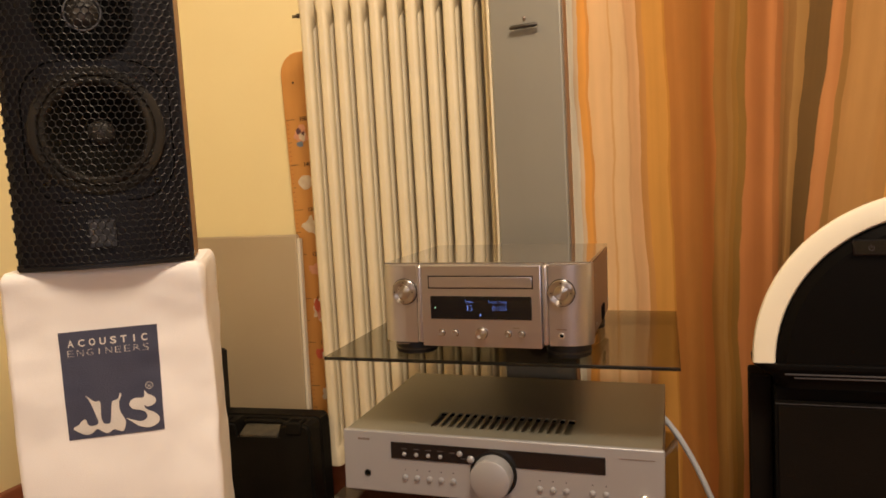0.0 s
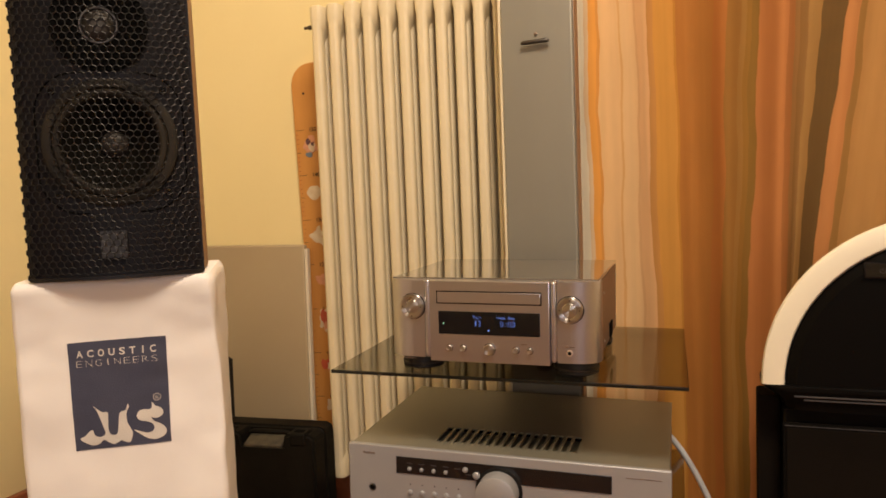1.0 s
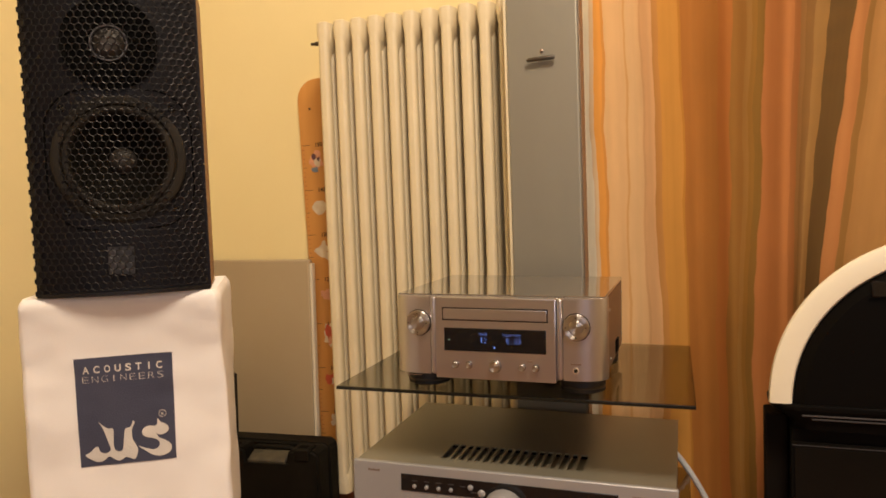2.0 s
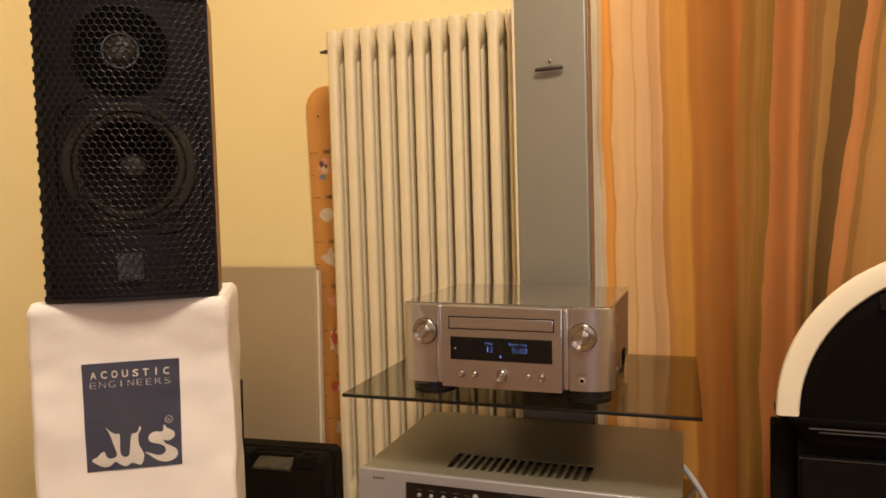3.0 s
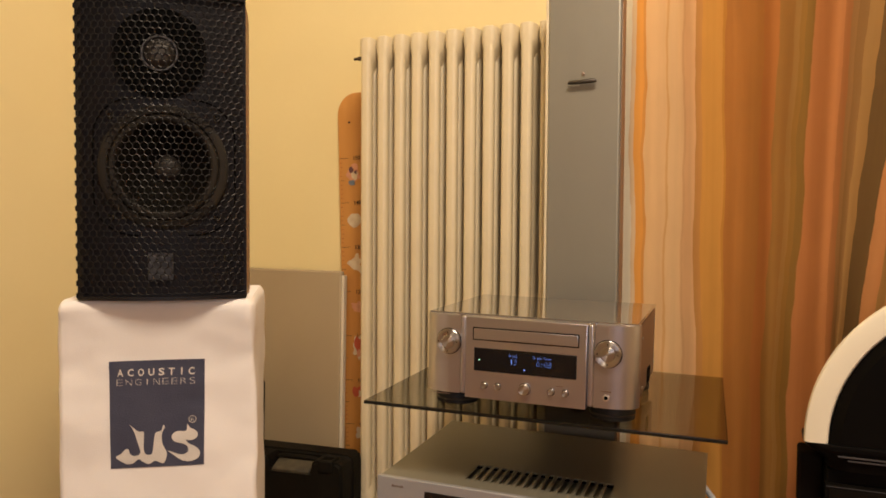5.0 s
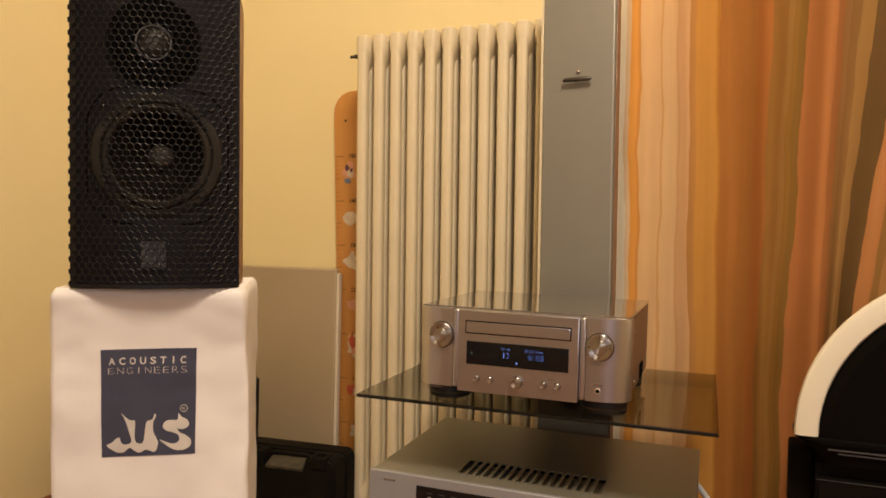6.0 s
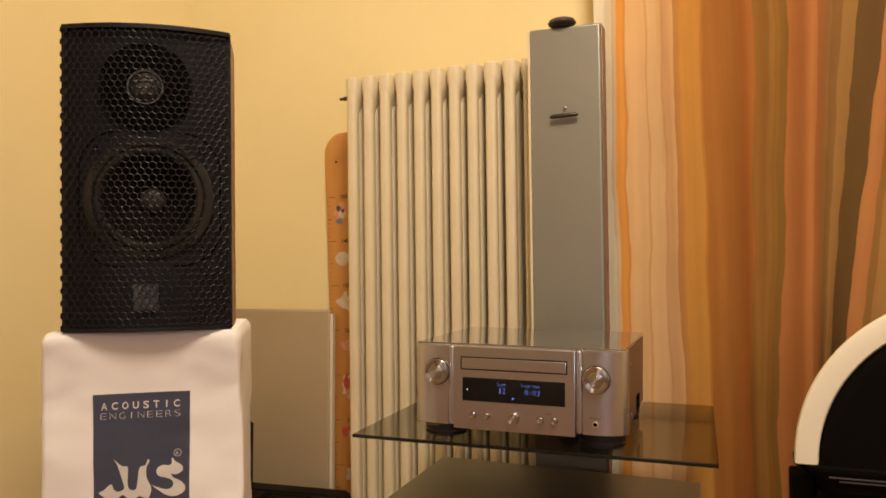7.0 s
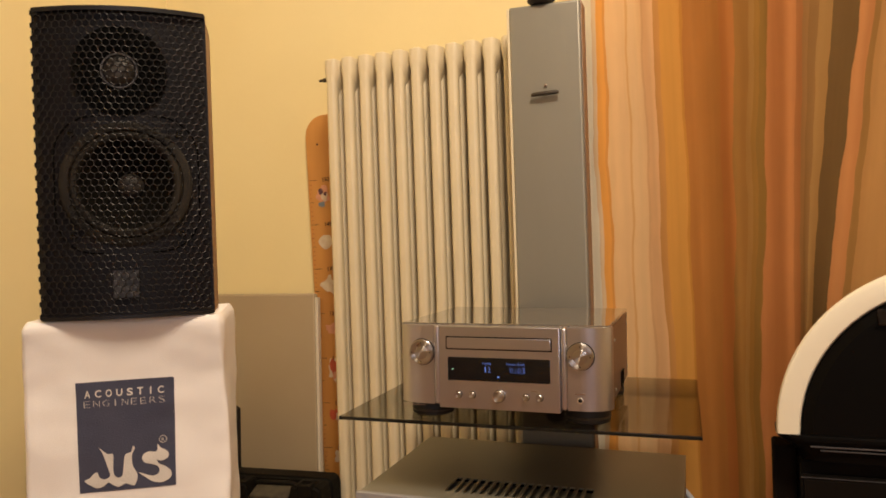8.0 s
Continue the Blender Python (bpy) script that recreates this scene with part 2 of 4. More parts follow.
tan = nt.nodes.new("ShaderNodeTangent")
tan.direction_type, tan.axis = "RADIAL", "Y"
nt.links.new(tan.outputs[0], nt.nodes["Principled BSDF"].inputs["Tangent"])
nt.nodes["Principled BSDF"].inputs["Anisotropic"].default_value = 1.0
nt.nodes["Principled BSDF"].inputs["Anisotropic Rotation"].default_value = 0.25
M_GREEN = glowing("green_pilot_light", (0.5, 1.0, 0.6), 2.5)

# ---- mesh helpers ----


def box(x0, x1, y0, y1, z0, z1, bev=0.0, seg=2, bm=None):
    bm = bm or bmesh.new()
    r = bmesh.ops.create_cube(bm, size=1, matrix=Matrix.Translation(((x0 + x1) / 2, (y0 + y1) / 2, (z0 + z1) / 2)) @ Matrix.Diagonal((x1 - x0, y1 - y0, z1 - z0, 1)))
    if bev:
        edges = list({e for v in r["verts"] for e in v.link_edges})
        bmesh.ops.bevel(bm, geom=edges, offset=bev, segments=seg, affect="EDGES", profile=0.5)
    return bm


def lathe(profile, m=None, seg=40, bm=None):
    """A turned form: (radius, height) pairs round z, then moved by m."""
    bm = bm or bmesh.new()
    m = m or Matrix()
    rings = []
    for r, h in profile:
        if r < 1e-6:
            rings.append([bm.verts.new(m @ Vector((0, 0, h)))])
        else:
            rings.append([bm.verts.new(m @ Vector((r * math.cos(2 * math.pi * i / seg), r * math.sin(2 * math.pi * i / seg), h))) for i in range(seg)])
    for a, b in zip(rings, rings[1:]):
        for i in range(seg):
            j = (i + 1) % seg
            q = [a[i % len(a)], a[j % len(a)], b[j % len(b)], b[i % len(b)]]
            q = list(dict.fromkeys(q))
            if len(q) > 2:
                bm.faces.new(q)
    return bm


def tube(points, radius, seg=12, bm=None):
    """A round rod along points; radius may be a number or one for each point."""
    bm = bm or bmesh.new()
    pts = [Vector(p) for p in points]
    rs = radius if isinstance(radius, (list, tuple)) else [radius] * len(pts)
    rings = []
    for i, p in enumerate(pts):
        d = (pts[min(i + 1, len(pts) - 1)] - pts[max(i - 1, 0)]).normalized()
        a = d.cross(Vector((0, 0, 1)) if abs(d.z) < 0.9 else Vector((1, 0, 0))).normalized()
        b = d.cross(a)
        rings.append([bm.verts.new(p + (a * math.cos(2 * math.pi * k / seg) + b * math.sin(2 * math.pi * k / seg)) * rs[i]) for k in range(seg)])
    for a, b in zip(rings, rings[1:]):
        for k in range(seg):
            bm.faces.new((a[k], a[(k + 1) % seg], b[(k + 1) % seg], b[k]))
    bm.faces.new(rings[0][::-1])
    bm.faces.new(rings[-1])
    return bm


def outline(points, y, depth, bm=None):
    """A plate cut to an outline in x and z, its front at y."""
    bm = bm or bmesh.new()
    front = [bm.verts.new((p[0], y, p[1])) for p in points]
    f = bm.faces.new(front)
    r = bmesh.ops.extrude_face_region(bm, geom=[f])
    bmesh.ops.translate(bm, verts=[v for v in r["geom"] if isinstance(v, bmesh.types.BMVert)], vec=(0, depth, 0))
    return bm


def mesh_of(name, bm, mat, smooth=True):
    bmesh.ops.recalc_face_normals(bm, faces=bm.faces)
    me = bpy.data.meshes.new(name)
    bm.to_mesh(me)
    bm.free()
    me.materials.append(mat)
    if smooth:
        me.set_sharp_from_angle(angle=radians(35))
        for p in me.polygons:   # flat faces stay flat between their rounded edges
            p.use_smooth = max(abs(c) for c in p.normal) < 0.99999
    return me


def part(name, bm, mat, parent, label="", kind=""):
    ob = new(name, mesh_of(name, bm, mat))
    ob.parent = parent
    return tagged(ob, label, kind=kind)


def thing(name, m, label, category, group=""):
    ob = new(name)
    ob.empty_display_size = 0.05
    ob.matrix_world = m
    return tagged(ob, label, category, group)


def structure(name, bm, mat, label, category):
    return tagged(new(name, mesh_of(name, bm, mat)), label, category, kind="structure")


def lettering(text, size, width=None, heavy=0.0):
    """A bmesh of text in the x-z plane that starts at the origin, facing -y."""
    cu = bpy.data.curves.new("letters", "FONT")
    cu.body, cu.size, cu.offset, cu.resolution_u = text, size, heavy, 3
    ob = bpy.data.objects.new("letters", cu)
    scene.collection.objects.link(ob)
    dg = bpy.context.evaluated_depsgraph_get()
    me = bpy.data.meshes.new_from_object(ob.evaluated_get(dg))
    bm = bmesh.new()
    bm.from_mesh(me)
    bpy.data.objects.remove(ob)
    bpy.data.curves.remove(cu)
    bpy.data.meshes.remove(me)
    xs = [v.co.x for v in bm.verts]
    k = width / (max(xs) - min(xs)) if width else 1.0
    x0 = min(xs)
    for v in bm.verts:
        v.co = Vector(((v.co.x - x0) * k, 0, v.co.y))
    return bm


TO_FRONT = pose(0, 0, 0, 90, 0, 0)   # turns a form's z towards -y

# ---- room ----
WALL_Y, LEFT_X, RIGHT_X, BACK_Y, CEIL = 1.585, -1.0, 2.2, -2.4, 2.55
DOOR_X0, DOOR_X1, DOOR_Z1 = 0.20, 1.40, 2.15

structure("floor", box(LEFT_X - 0.2, RIGHT_X + 0.2, BACK_Y - 0.2, WALL_Y + 0.25, -0.12, 0.0), M_FLOOR, "reddish brown wooden parquet floor", "floor")
structure("ceiling", box(LEFT_X - 0.2, RIGHT_X + 0.2, BACK_Y - 0.2, WALL_Y + 0.25, CEIL, CEIL + 0.1), M_CEIL, "plain white painted ceiling", "ceiling")
bm = box(LEFT_X - 0.2, DOOR_X0, WALL_Y, WALL_Y + 0.25, 0, CEIL)
box(DOOR_X1, RIGHT_X + 0.2, WALL_Y, WALL_Y + 0.25, 0, CEIL, bm=bm)
box(DOOR_X0, DOOR_X1, WALL_Y, WALL_Y + 0.25, DOOR_Z1, CEIL, bm=bm)
structure("wall_north", bm, M_WALL, "cream yellow painted plaster wall", "wall")
structure("wall_west", box(LEFT_X - 0.2, LEFT_X, BACK_Y, WALL_Y, 0, CEIL), M_WALL, "cream yellow painted plaster wall", "wall")
structure("wall_east", box(RIGHT_X, RIGHT_X + 0.2, BACK_Y, WALL_Y, 0, CEIL), M_WALL, "cream yellow painted plaster wall", "wall")
# the opening is made for the added window with the fill lamp
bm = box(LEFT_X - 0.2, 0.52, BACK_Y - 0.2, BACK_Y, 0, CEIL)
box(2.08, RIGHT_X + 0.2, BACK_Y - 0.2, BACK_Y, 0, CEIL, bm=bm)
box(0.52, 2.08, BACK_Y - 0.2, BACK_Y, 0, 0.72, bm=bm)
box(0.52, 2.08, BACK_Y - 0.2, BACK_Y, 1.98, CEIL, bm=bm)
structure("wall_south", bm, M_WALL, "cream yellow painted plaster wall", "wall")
bm = box(LEFT_X + 0.001, LEFT_X + 0.018, BACK_Y, WALL_Y - 0.02, 0.001, 0.196, 0.004)
structure("baseboard_west", bm, M_SKIRT, "reddish brown wooden skirting board", "baseboard")
structure("baseboard_north", box(LEFT_X + 0.001, DOOR_X0 - 0.06, WALL_Y - 0.019, WALL_Y - 0.001, 0.001, 0.176, 0.004), M_SKIRT, "reddish brown wooden skirting board", "baseboard")

# unseen window added in the wall behind the camera to hold the fill lamp
win_s = thing("fill_window", pose(1.30, BACK_Y - 0.12, 0), "unseen brown framed window added for the fill light", "window")
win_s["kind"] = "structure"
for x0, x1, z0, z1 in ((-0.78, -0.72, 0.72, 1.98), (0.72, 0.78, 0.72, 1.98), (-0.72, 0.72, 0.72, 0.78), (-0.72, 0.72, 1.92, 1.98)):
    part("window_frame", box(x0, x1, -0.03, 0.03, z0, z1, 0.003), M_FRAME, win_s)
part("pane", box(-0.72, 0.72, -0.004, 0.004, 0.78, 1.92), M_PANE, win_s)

# balcony door behind the curtain, with a closed roller shutter outside
door = thing("window_1", pose(0, 0, 0), "dark glazed balcony door behind sheer curtain at night", "window")
door["kind"] = "structure"
bm = box(DOOR_X0, DOOR_X0 + 0.07, WALL_Y + 0.06, WALL_Y + 0.13, 0.0, DOOR_Z1, 0.004)
box(DOOR_X1 - 0.07, DOOR_X1, WALL_Y + 0.06, WALL_Y + 0.13, 0.0, DOOR_Z1, 0.004, bm=bm)
box(DOOR_X0 + 0.07, DOOR_X1 - 0.07, WALL_Y + 0.06, WALL_Y + 0.13, DOOR_Z1 - 0.07, DOOR_Z1, 0.004, bm=bm)
box(DOOR_X0 + 0.07, DOOR_X1 - 0.07, WALL_Y + 0.06, WALL_Y + 0.13, 0.0, 0.10, 0.004, bm=bm)
part("window_frame", bm, M_FRAME, door)
part("pane", box(DOOR_X0 + 0.07, DOOR_X1 - 0.07, WALL_Y + 0.09, WALL_Y + 0.096, 0.10, DOOR_Z1 - 0.07), M_PANE, door)
slat = None
for i in range(43):
    z = 0.005 + i * 0.05
    if slat is None:
        bm = bmesh.new()
        cols = []
        for q in range(9):
            u = q / 8
            y = WALL_Y + 0.180 - 0.009 * math.sin(math.pi * u)
            cols.append([bm.verts.new((x, y + d, 0.047 * u)) for x, d in ((DOOR_X0, 0), (DOOR_X1, 0), (DOOR_X1, 0.004), (DOOR_X0, 0.004))])
        for a, b in zip(cols, cols[1:]):
            for e in range(4):
                bm.faces.new((a[e], a[(e + 1) % 4], b[(e + 1) % 4], b[e]))
        bm.faces.new(cols[0][::-1])
        bm.faces.new(cols[-1])
        slat = part("shutter_slat", bm, M_SHUTTER, door)
        slat.location.z = z
    else:
        o = slat.copy()
        scene.collection.objects.link(o)
        o.location.z = z


# ---- curtain ----
def build_curtain():
    bm = bmesh.new()
    lay = bm.loops.layers.uv.new("cloth")
    nx, nz, s0, s1, z0, z1 = 430, 44, 0.022, 1.5, 0.03, 2.35
    grid, uvs = [], {}
    for j in range(nz + 1):
        z = z0 + (z1 - z0) * j / nz
        row = []
        for i in range(nx + 1):
            s = s0 + (s1 - s0) * i / nx
            lean = max(0.0, min(1.0, (s - 0.20) / 0.22))
            x = s + (0.050 * lean + 0.085 * max(0.0, min(1.0, (s - 0.39) / 0.06))) * (z - 0.85) - 0.010 * (z - 0.85)
            w = noise.noise((s * 5.0, z * 0.7, 3.1))
            amp = min(1.0, max(0.1, (s - 0.03) / 0.06)) * 0.014 + 0.008 * noise.noise((s * 3.0, 0.4, 7.0))
            y = 1.487 + amp * math.sin(s * 62 + 2.2 * w + 0.8 * math.sin(s * 17)) + 0.0018 * math.sin(s * 141 + z * 1.3 + 3 * w)
            x += 0.006 * noise.noise((s * 9.0, z * 1.6, 1.0))
            y += 0.010 * noise.noise((s * 7.0, z * 1.1, 9.0))
            v = bm.verts.new((x, y, z))
            uvs[v] = (s, z)
            row.append(v)
        grid.append(row)
    for a, b in zip(grid, grid[1:]):
        for i in range(nx):
            f = bm.faces.new((a[i], a[i + 1], b[i + 1], b[i]))
            f.smooth = True
            for lp in f.loops:
                lp[lay].uv = uvs[lp.vert]
    me = bpy.data.meshes.new("curtain")
    bm.to_mesh(me)
    bm.free()
    me.materials.append(M_CURTAIN)
    return tagged(new("curtain", me), "sheer curtain striped orange, peach, terracotta and olive", "curtain")


build_curtain()
rail = thing("curtain_rail", pose(0, 1.487, 2.37), "plain brown wooden curtain rail", "curtain rail")
part("rod", tube([(-0.05, 0, 0), (1.6, 0, 0)], 0.012), M_FRAME, rail)
part("bracket", box(0.05, 0.075, 0, WALL_Y - 1.487 - 0.001, -0.012, 0.012, 0.002), M_FRAME, rail)
part("bracket", box(1.48, 1.505, 0, WALL_Y - 1.487 - 0.001, -0.012, 0.012, 0.002), M_FRAME, rail)


# ---- radiator ----
def build_radiator():
    r = thing("radiator", pose(-0.4665, 1.43, 0.0), "tall cream enamelled column radiator fixed before the wall", "radiator")
    pitch, z0, z1 = 0.0372, 0.157, 1.116

    def column(y, half_w, half_d):
        """One flattened upright tube with rounded ends."""
        bm = bmesh.new()
        levels, seg, rings = 44, 16, []
        for j in range(levels + 1):
            a = j / levels
            z = z0 + (z1 - z0) * (0.5 - 0.5 * math.cos(math.pi * a))
            d = min(z - z0, z1 - z)
            k = math.sqrt(max(0.0, 1 - (1 - d / 0.009) ** 2)) if d < 0.009 else 1.0
            w, dd = half_w * (0.72 + 0.28 * k), half_d * (0.50 + 0.50 * k)
            ring = []
            for q in range(seg):
                t = 2 * math.pi * (q + 0.5) / seg
                cx, cy = math.cos(t), math.sin(t)
                ring.append(bm.verts.new((w * math.copysign(abs(cx) ** 0.62, cx), y + dd * math.copysign(abs(cy) ** 0.62, cy), z)))
            rings.append(ring)
        for a, b in zip(rings, rings[1:]):
            for q in range(seg):
                bm.faces.new((a[q], a[(q + 1) % seg], b[(q + 1) % seg], b[q]))
        bm.faces.new(rings[0][::-1])
        bm.faces.new(rings[-1])
        return bm

    def header(top):
        bm = bmesh.new()
        seg, rings = 28, []
        for j in range(15):
            d = 0.003 + 0.090 * j / 14
            q = min(1.0, max(0.0, (d - 0.026) / 0.064))
            q = q * q * (3 - 2 * q)
            k = math.sqrt(max(0.0, 1 - (1 - d / 0.007) ** 2)) if d < 0.007 else 1.0
            w = (0.0170 - 0.0158 * q) * (0.86 + 0.14 * k)
            y0, y1 = -0.0004 + 0.014 * q + 0.003 * (1 - k), 0.116 - 0.004 * (1 - k)
            z = z1 - d if top else z0 + d
            ring = []
            for u in range(seg):
                t = 2 * math.pi * (u + 0.5) / seg
                cx, cy = math.cos(t), math.sin(t)
                ring.append(bm.verts.new((w * math.copysign(abs(cx) ** 0.5, cx), (y0 + y1) / 2 + (y1 - y0) / 2 * math.copysign(abs(cy) ** 0.5, cy), z)))
            rings.append(ring)
        for a, b in zip(rings, rings[1:]):
            for u in range(seg):
                bm.faces.new((a[u], a[(u + 1) % seg], b[(u + 1) % seg], b[u]))
        bm.faces.new(rings[0][::-1])
        bm.faces.new(rings[-1])
        return bm

    first = part("section", column(0.011, 0.0106, 0.011), M_RAD, r)
    part("tube", column(0.043, 0.0112, 0.014), M_RAD, first)
    part("tube", column(0.082, 0.0112, 0.016), M_RAD, first)
    part("header", header(True), M_RAD, first)
    part("header", header(False), M_RAD, first)
    for i in range(1, 13):
        o = copy_thing(first, pose(i * pitch, 0, 0))
    turn = pose(0, 0, 0, 0, 90, 0)
    for z in (z0 + 0.036, z1 - 0.040):
        part("hub", lathe([(0, -0.012), (0.017, -0.012), (0.017, 12 * pitch + 0.012), (0, 12 * pitch + 0.012)], pose(0, 0.062, z) @ turn, 20), M_RAD, r)
    v = part("vent_valve", lathe([(0, -0.036), (0.0030, -0.036), (0.0030, -0.026), (0.0045, -0.026), (0.0045, -0.012), (0, -0.012)], pose(0, 0.022, 1.078) @ turn, 14), M_DARKMETAL, r, "small dark metal vent valve")
    for x in (0.06, 0.40):
        for z in (0.35, 0.95):
            part("bracket", box(x - 0.01 + 0.0, x + 0.01, 0.118, WALL_Y - 1.43 - 0.001, z - 0.012, z + 0.012, 0.003), M_RAD, r)
    part("pipe", tube([(0.44, 0.062, 0.195), (0.466, 0.062, 0.195), (0.471, 0.062, 0.18), (0.471, 0.062, 0.0)], 0.009), M_RAD, r)
    return r


build_radiator()


# ---- growth ruler ----
def build_ruler():
    r = thing("growth_ruler", pose(-0.558, 1.566, 0.178, -0.6, -1.9, 0), "orange wooden height chart with stickers leaning on the wall", "height chart")
    h, w = 0.855, 0.115
    pts = [(-0.03, 0.0), (w - 0.03, 0.0)]
    rad = 0.045
    for k in range(9):
        a = math.pi / 2 * k / 8
        pts.append((w - 0.03 - rad + rad * math.cos(a), h - rad + rad * math.sin(a)))
    for k in range(9):
        a = math.pi / 2 + math.pi / 2 * k / 8
        pts.append((-0.03 + rad + rad * math.cos(a), h - rad + rad * math.sin(a)))
    bm = outline(pts, 0, 0.010)
    bmesh.ops.bevel(bm, geom=[e for e in bm.edges if abs(e.verts[0].co.y - e.verts[1].co.y) < 1e-6 and e.verts[0].co.y < 0.001], offset=0.002, segments=2, affect="EDGES")
    part("board", bm, M_RULER, r)
    for cm in range(72, 161):
        z = 0.710 - (150 - cm) * 0.01
        if z < 0.01 or cm > 150:
            continue
        ln = 0.021 if cm % 10 == 0 else 0.010 if cm % 5 == 0 else 0.006
        part("tick", box(-0.027, -0.027 + ln, -0.0006, 0.001, z - 0.0005, z + 0.0005), M_INK if cm % 5 == 0 else M_REDINK, r)
    for cm in range(80, 151, 10):
        z = 0.710 - (150 - cm) * 0.01
        bm = lettering(str(cm), 0.0125, heavy=0.0003)
        bmesh.ops.translate(bm, verts=bm.verts, vec=(0.009, -0.0008, z - 0.0045))
        part("number", bm, M_INK, r)
    bm = lathe([(0, 0), (0.0025, 0), (0.0025, 0.001), (0, 0.001)], pose(0.0, 0, 0.79) @ TO_FRONT, 12)
    part("nail_hole", bm, M_INK, r)

    def blob(x, z, rx, rz, mat, wob, seed, lift):
        n = 22
        ps = []
        for k in range(n):
            a = 2 * math.pi * k / n
            q = 1 + wob * noise.noise((math.cos(a) * 1.6 + seed, math.sin(a) * 1.6, seed))
            ps.append((x + rx * q * math.cos(a), z + rz * q * math.sin(a)))
        part("sticker", outline(ps, -lift, lift - 0.0002), mat, r)

    blob(0.008, 0.675, 0.016, 0.017, M_STICK_P, 0.7, 1.0, 0.0010)
    blob(0.002, 0.684, 0.006, 0.007, M_STICK_D, 0.5, 2.0, 0.0016)
    blob(0.011, 0.671, 0.009, 0.009, M_STICK_W, 0.5, 3.0, 0.0016)
    blob(0.014, 0.678, 0.004, 0.004, M_STICK_D, 0.6, 3.5, 0.0020)
    blob(0.004, 0.655, 0.010, 0.005, M_STICK_B, 0.6, 4.0, 0.0016)
    blob(0.008, 0.570, 0.019, 0.014, M_STICK_W, 0.35, 5.0, 0.0010)
    blob(0.012, 0.473, 0.016, 0.016, M_STICK_W, 1.2, 6.0, 0.0010)
    blob(0.012, 0.376, 0.017, 0.011, M_STICK_P, 0.7, 7.0, 0.0010)
    blob(0.010, 0.285, 0.014, 0.025, M_STICK_W, 0.7, 8.0, 0.0010)
    blob(0.013, 0.290, 0.010, 0.019, M_STICK_R, 0.7, 9.0, 0.0016)
    blob(0.012, 0.270, 0.006, 0.008, M_STICK_P, 0.7, 10.0, 0.0020)
    blob(0.012, 0.185, 0.014, 0.015, M_STICK_R, 1.1, 11.0, 0.0010)
    blob(0.014, 0.180, 0.007, 0.007, M_STICK_W, 0.9, 12.0, 0.0016)
    blob(0.012, 0.090, 0.015, 0.012, M_STICK_W, 0.9, 13.0, 0.0010)
    return r


build_ruler()

# ---- board leaning on the wall ----
b = thing("leaning_board", pose(-0.589, 1.535, 0.0, -1.6, 0, 0), "grey beige board with pale edging leaning on the wall", "board")
part("panel", box(-0.36, -0.003, 0, 0.016, 0.0, 0.634, 0.004), M_BOARD, b)
part("edging", box(-0.003, 0.004, 0.001, 0.015, 0.0, 0.625, 0.002), M_BOARDEDGE, b, "pale edging strip")


# ---- tool case ----
def build_case():
    c = thing("tool_case", pose(-0.552, 1.31, 0.001, 0, 0, 6), "dusty black plastic tool case standing upright on the floor", "tool case")

    def shell(y0, y1, notch):
        """A rounded half shell; the front one has a notch in its top for the grip."""
        pts = [(-0.135, 0.012), (-0.123, 0.0), (0.086, 0.0), (0.098, 0.012), (0.098, 0.266), (0.095, 0.277), (0.086, 0.283)]
        if notch:
            pts += [(0.040, 0.283), (0.034, 0.279), (0.030, 0.260), (-0.055, 0.260), (-0.059, 0.279), (-0.064, 0.284)]
        pts += [(-0.122, 0.285), (-0.131, 0.280), (-0.135, 0.268)]
        bm = outline(pts, y0, y1 - y0)
        bm.normal_update()
        caps = {f for f in bm.faces if len(f.verts) > 8}
        bmesh.ops.bevel(bm, geom=[e for e in bm.edges if any(f in caps for f in e.link_faces)], offset=0.005, segments=3, affect="EDGES")
        return bm

    part("front_shell", shell(0, 0.05, True), M_TOOLCASE, c)
    part("rear_shell", shell(0.053, 0.10, False), M_TOOLCASE, c)
    part("seam", box(-0.130, 0.093, 0.0495, 0.0535, 0.004, 0.248), M_HOLE, c)
    bm = box(-0.0535, 0.0285, -0.002, 0.046, -0.022, 0.0, 0.004, 3)
    bmesh.ops.transform(bm, matrix=pose(0, 0.002, 0.262, 20, 0, 0), verts=bm.verts)
    part("grip_plate", bm, M_HANDLE, c, "worn grey olive recess for the grip")
    part("grip", tube([(-0.056, 0.036, 0.273), (-0.045, 0.034, 0.277), (0.020, 0.034, 0.277), (0.031, 0.036, 0.273)], 0.005, 10), M_TOOLCASE, c)
    for x0, x1 in ((-0.112, -0.078), (0.048, 0.080)):
        la = part("latch", box(x0, x1, -0.003, 0.034, 0.262, 0.2875, 0.004, 3), M_TOOLCASE, c)
        part("latch_slot", box(x0 + 0.006, x1 - 0.006, 0.004, 0.020, 0.2868, 0.2880), M_HOLE, la)
    return c


build_case()
s = thing("black_folder", pose(-0.716, 1.36, 0.001, -2, 0, 4), "slim black folder standing upright behind the tool case", "folder")
part("cover", box(-0.16, 0.030, 0, 0.022, 0, 0.412, 0.003), M_BLACK, s)
part("spine", box(0.0302, 0.0345, 0.001, 0.021, 0.004, 0.409, 0.002), M_BLACK, s)


# ---- rack: grey column with glass shelves, both sagging a degree to one side ----
SHELVES = (pose(0.0108, 0.9967, 0.5022, 0, 0.9, 3.3), pose(0.0047, 0.9967, 0.2978, 0, 1.3, 3.0))


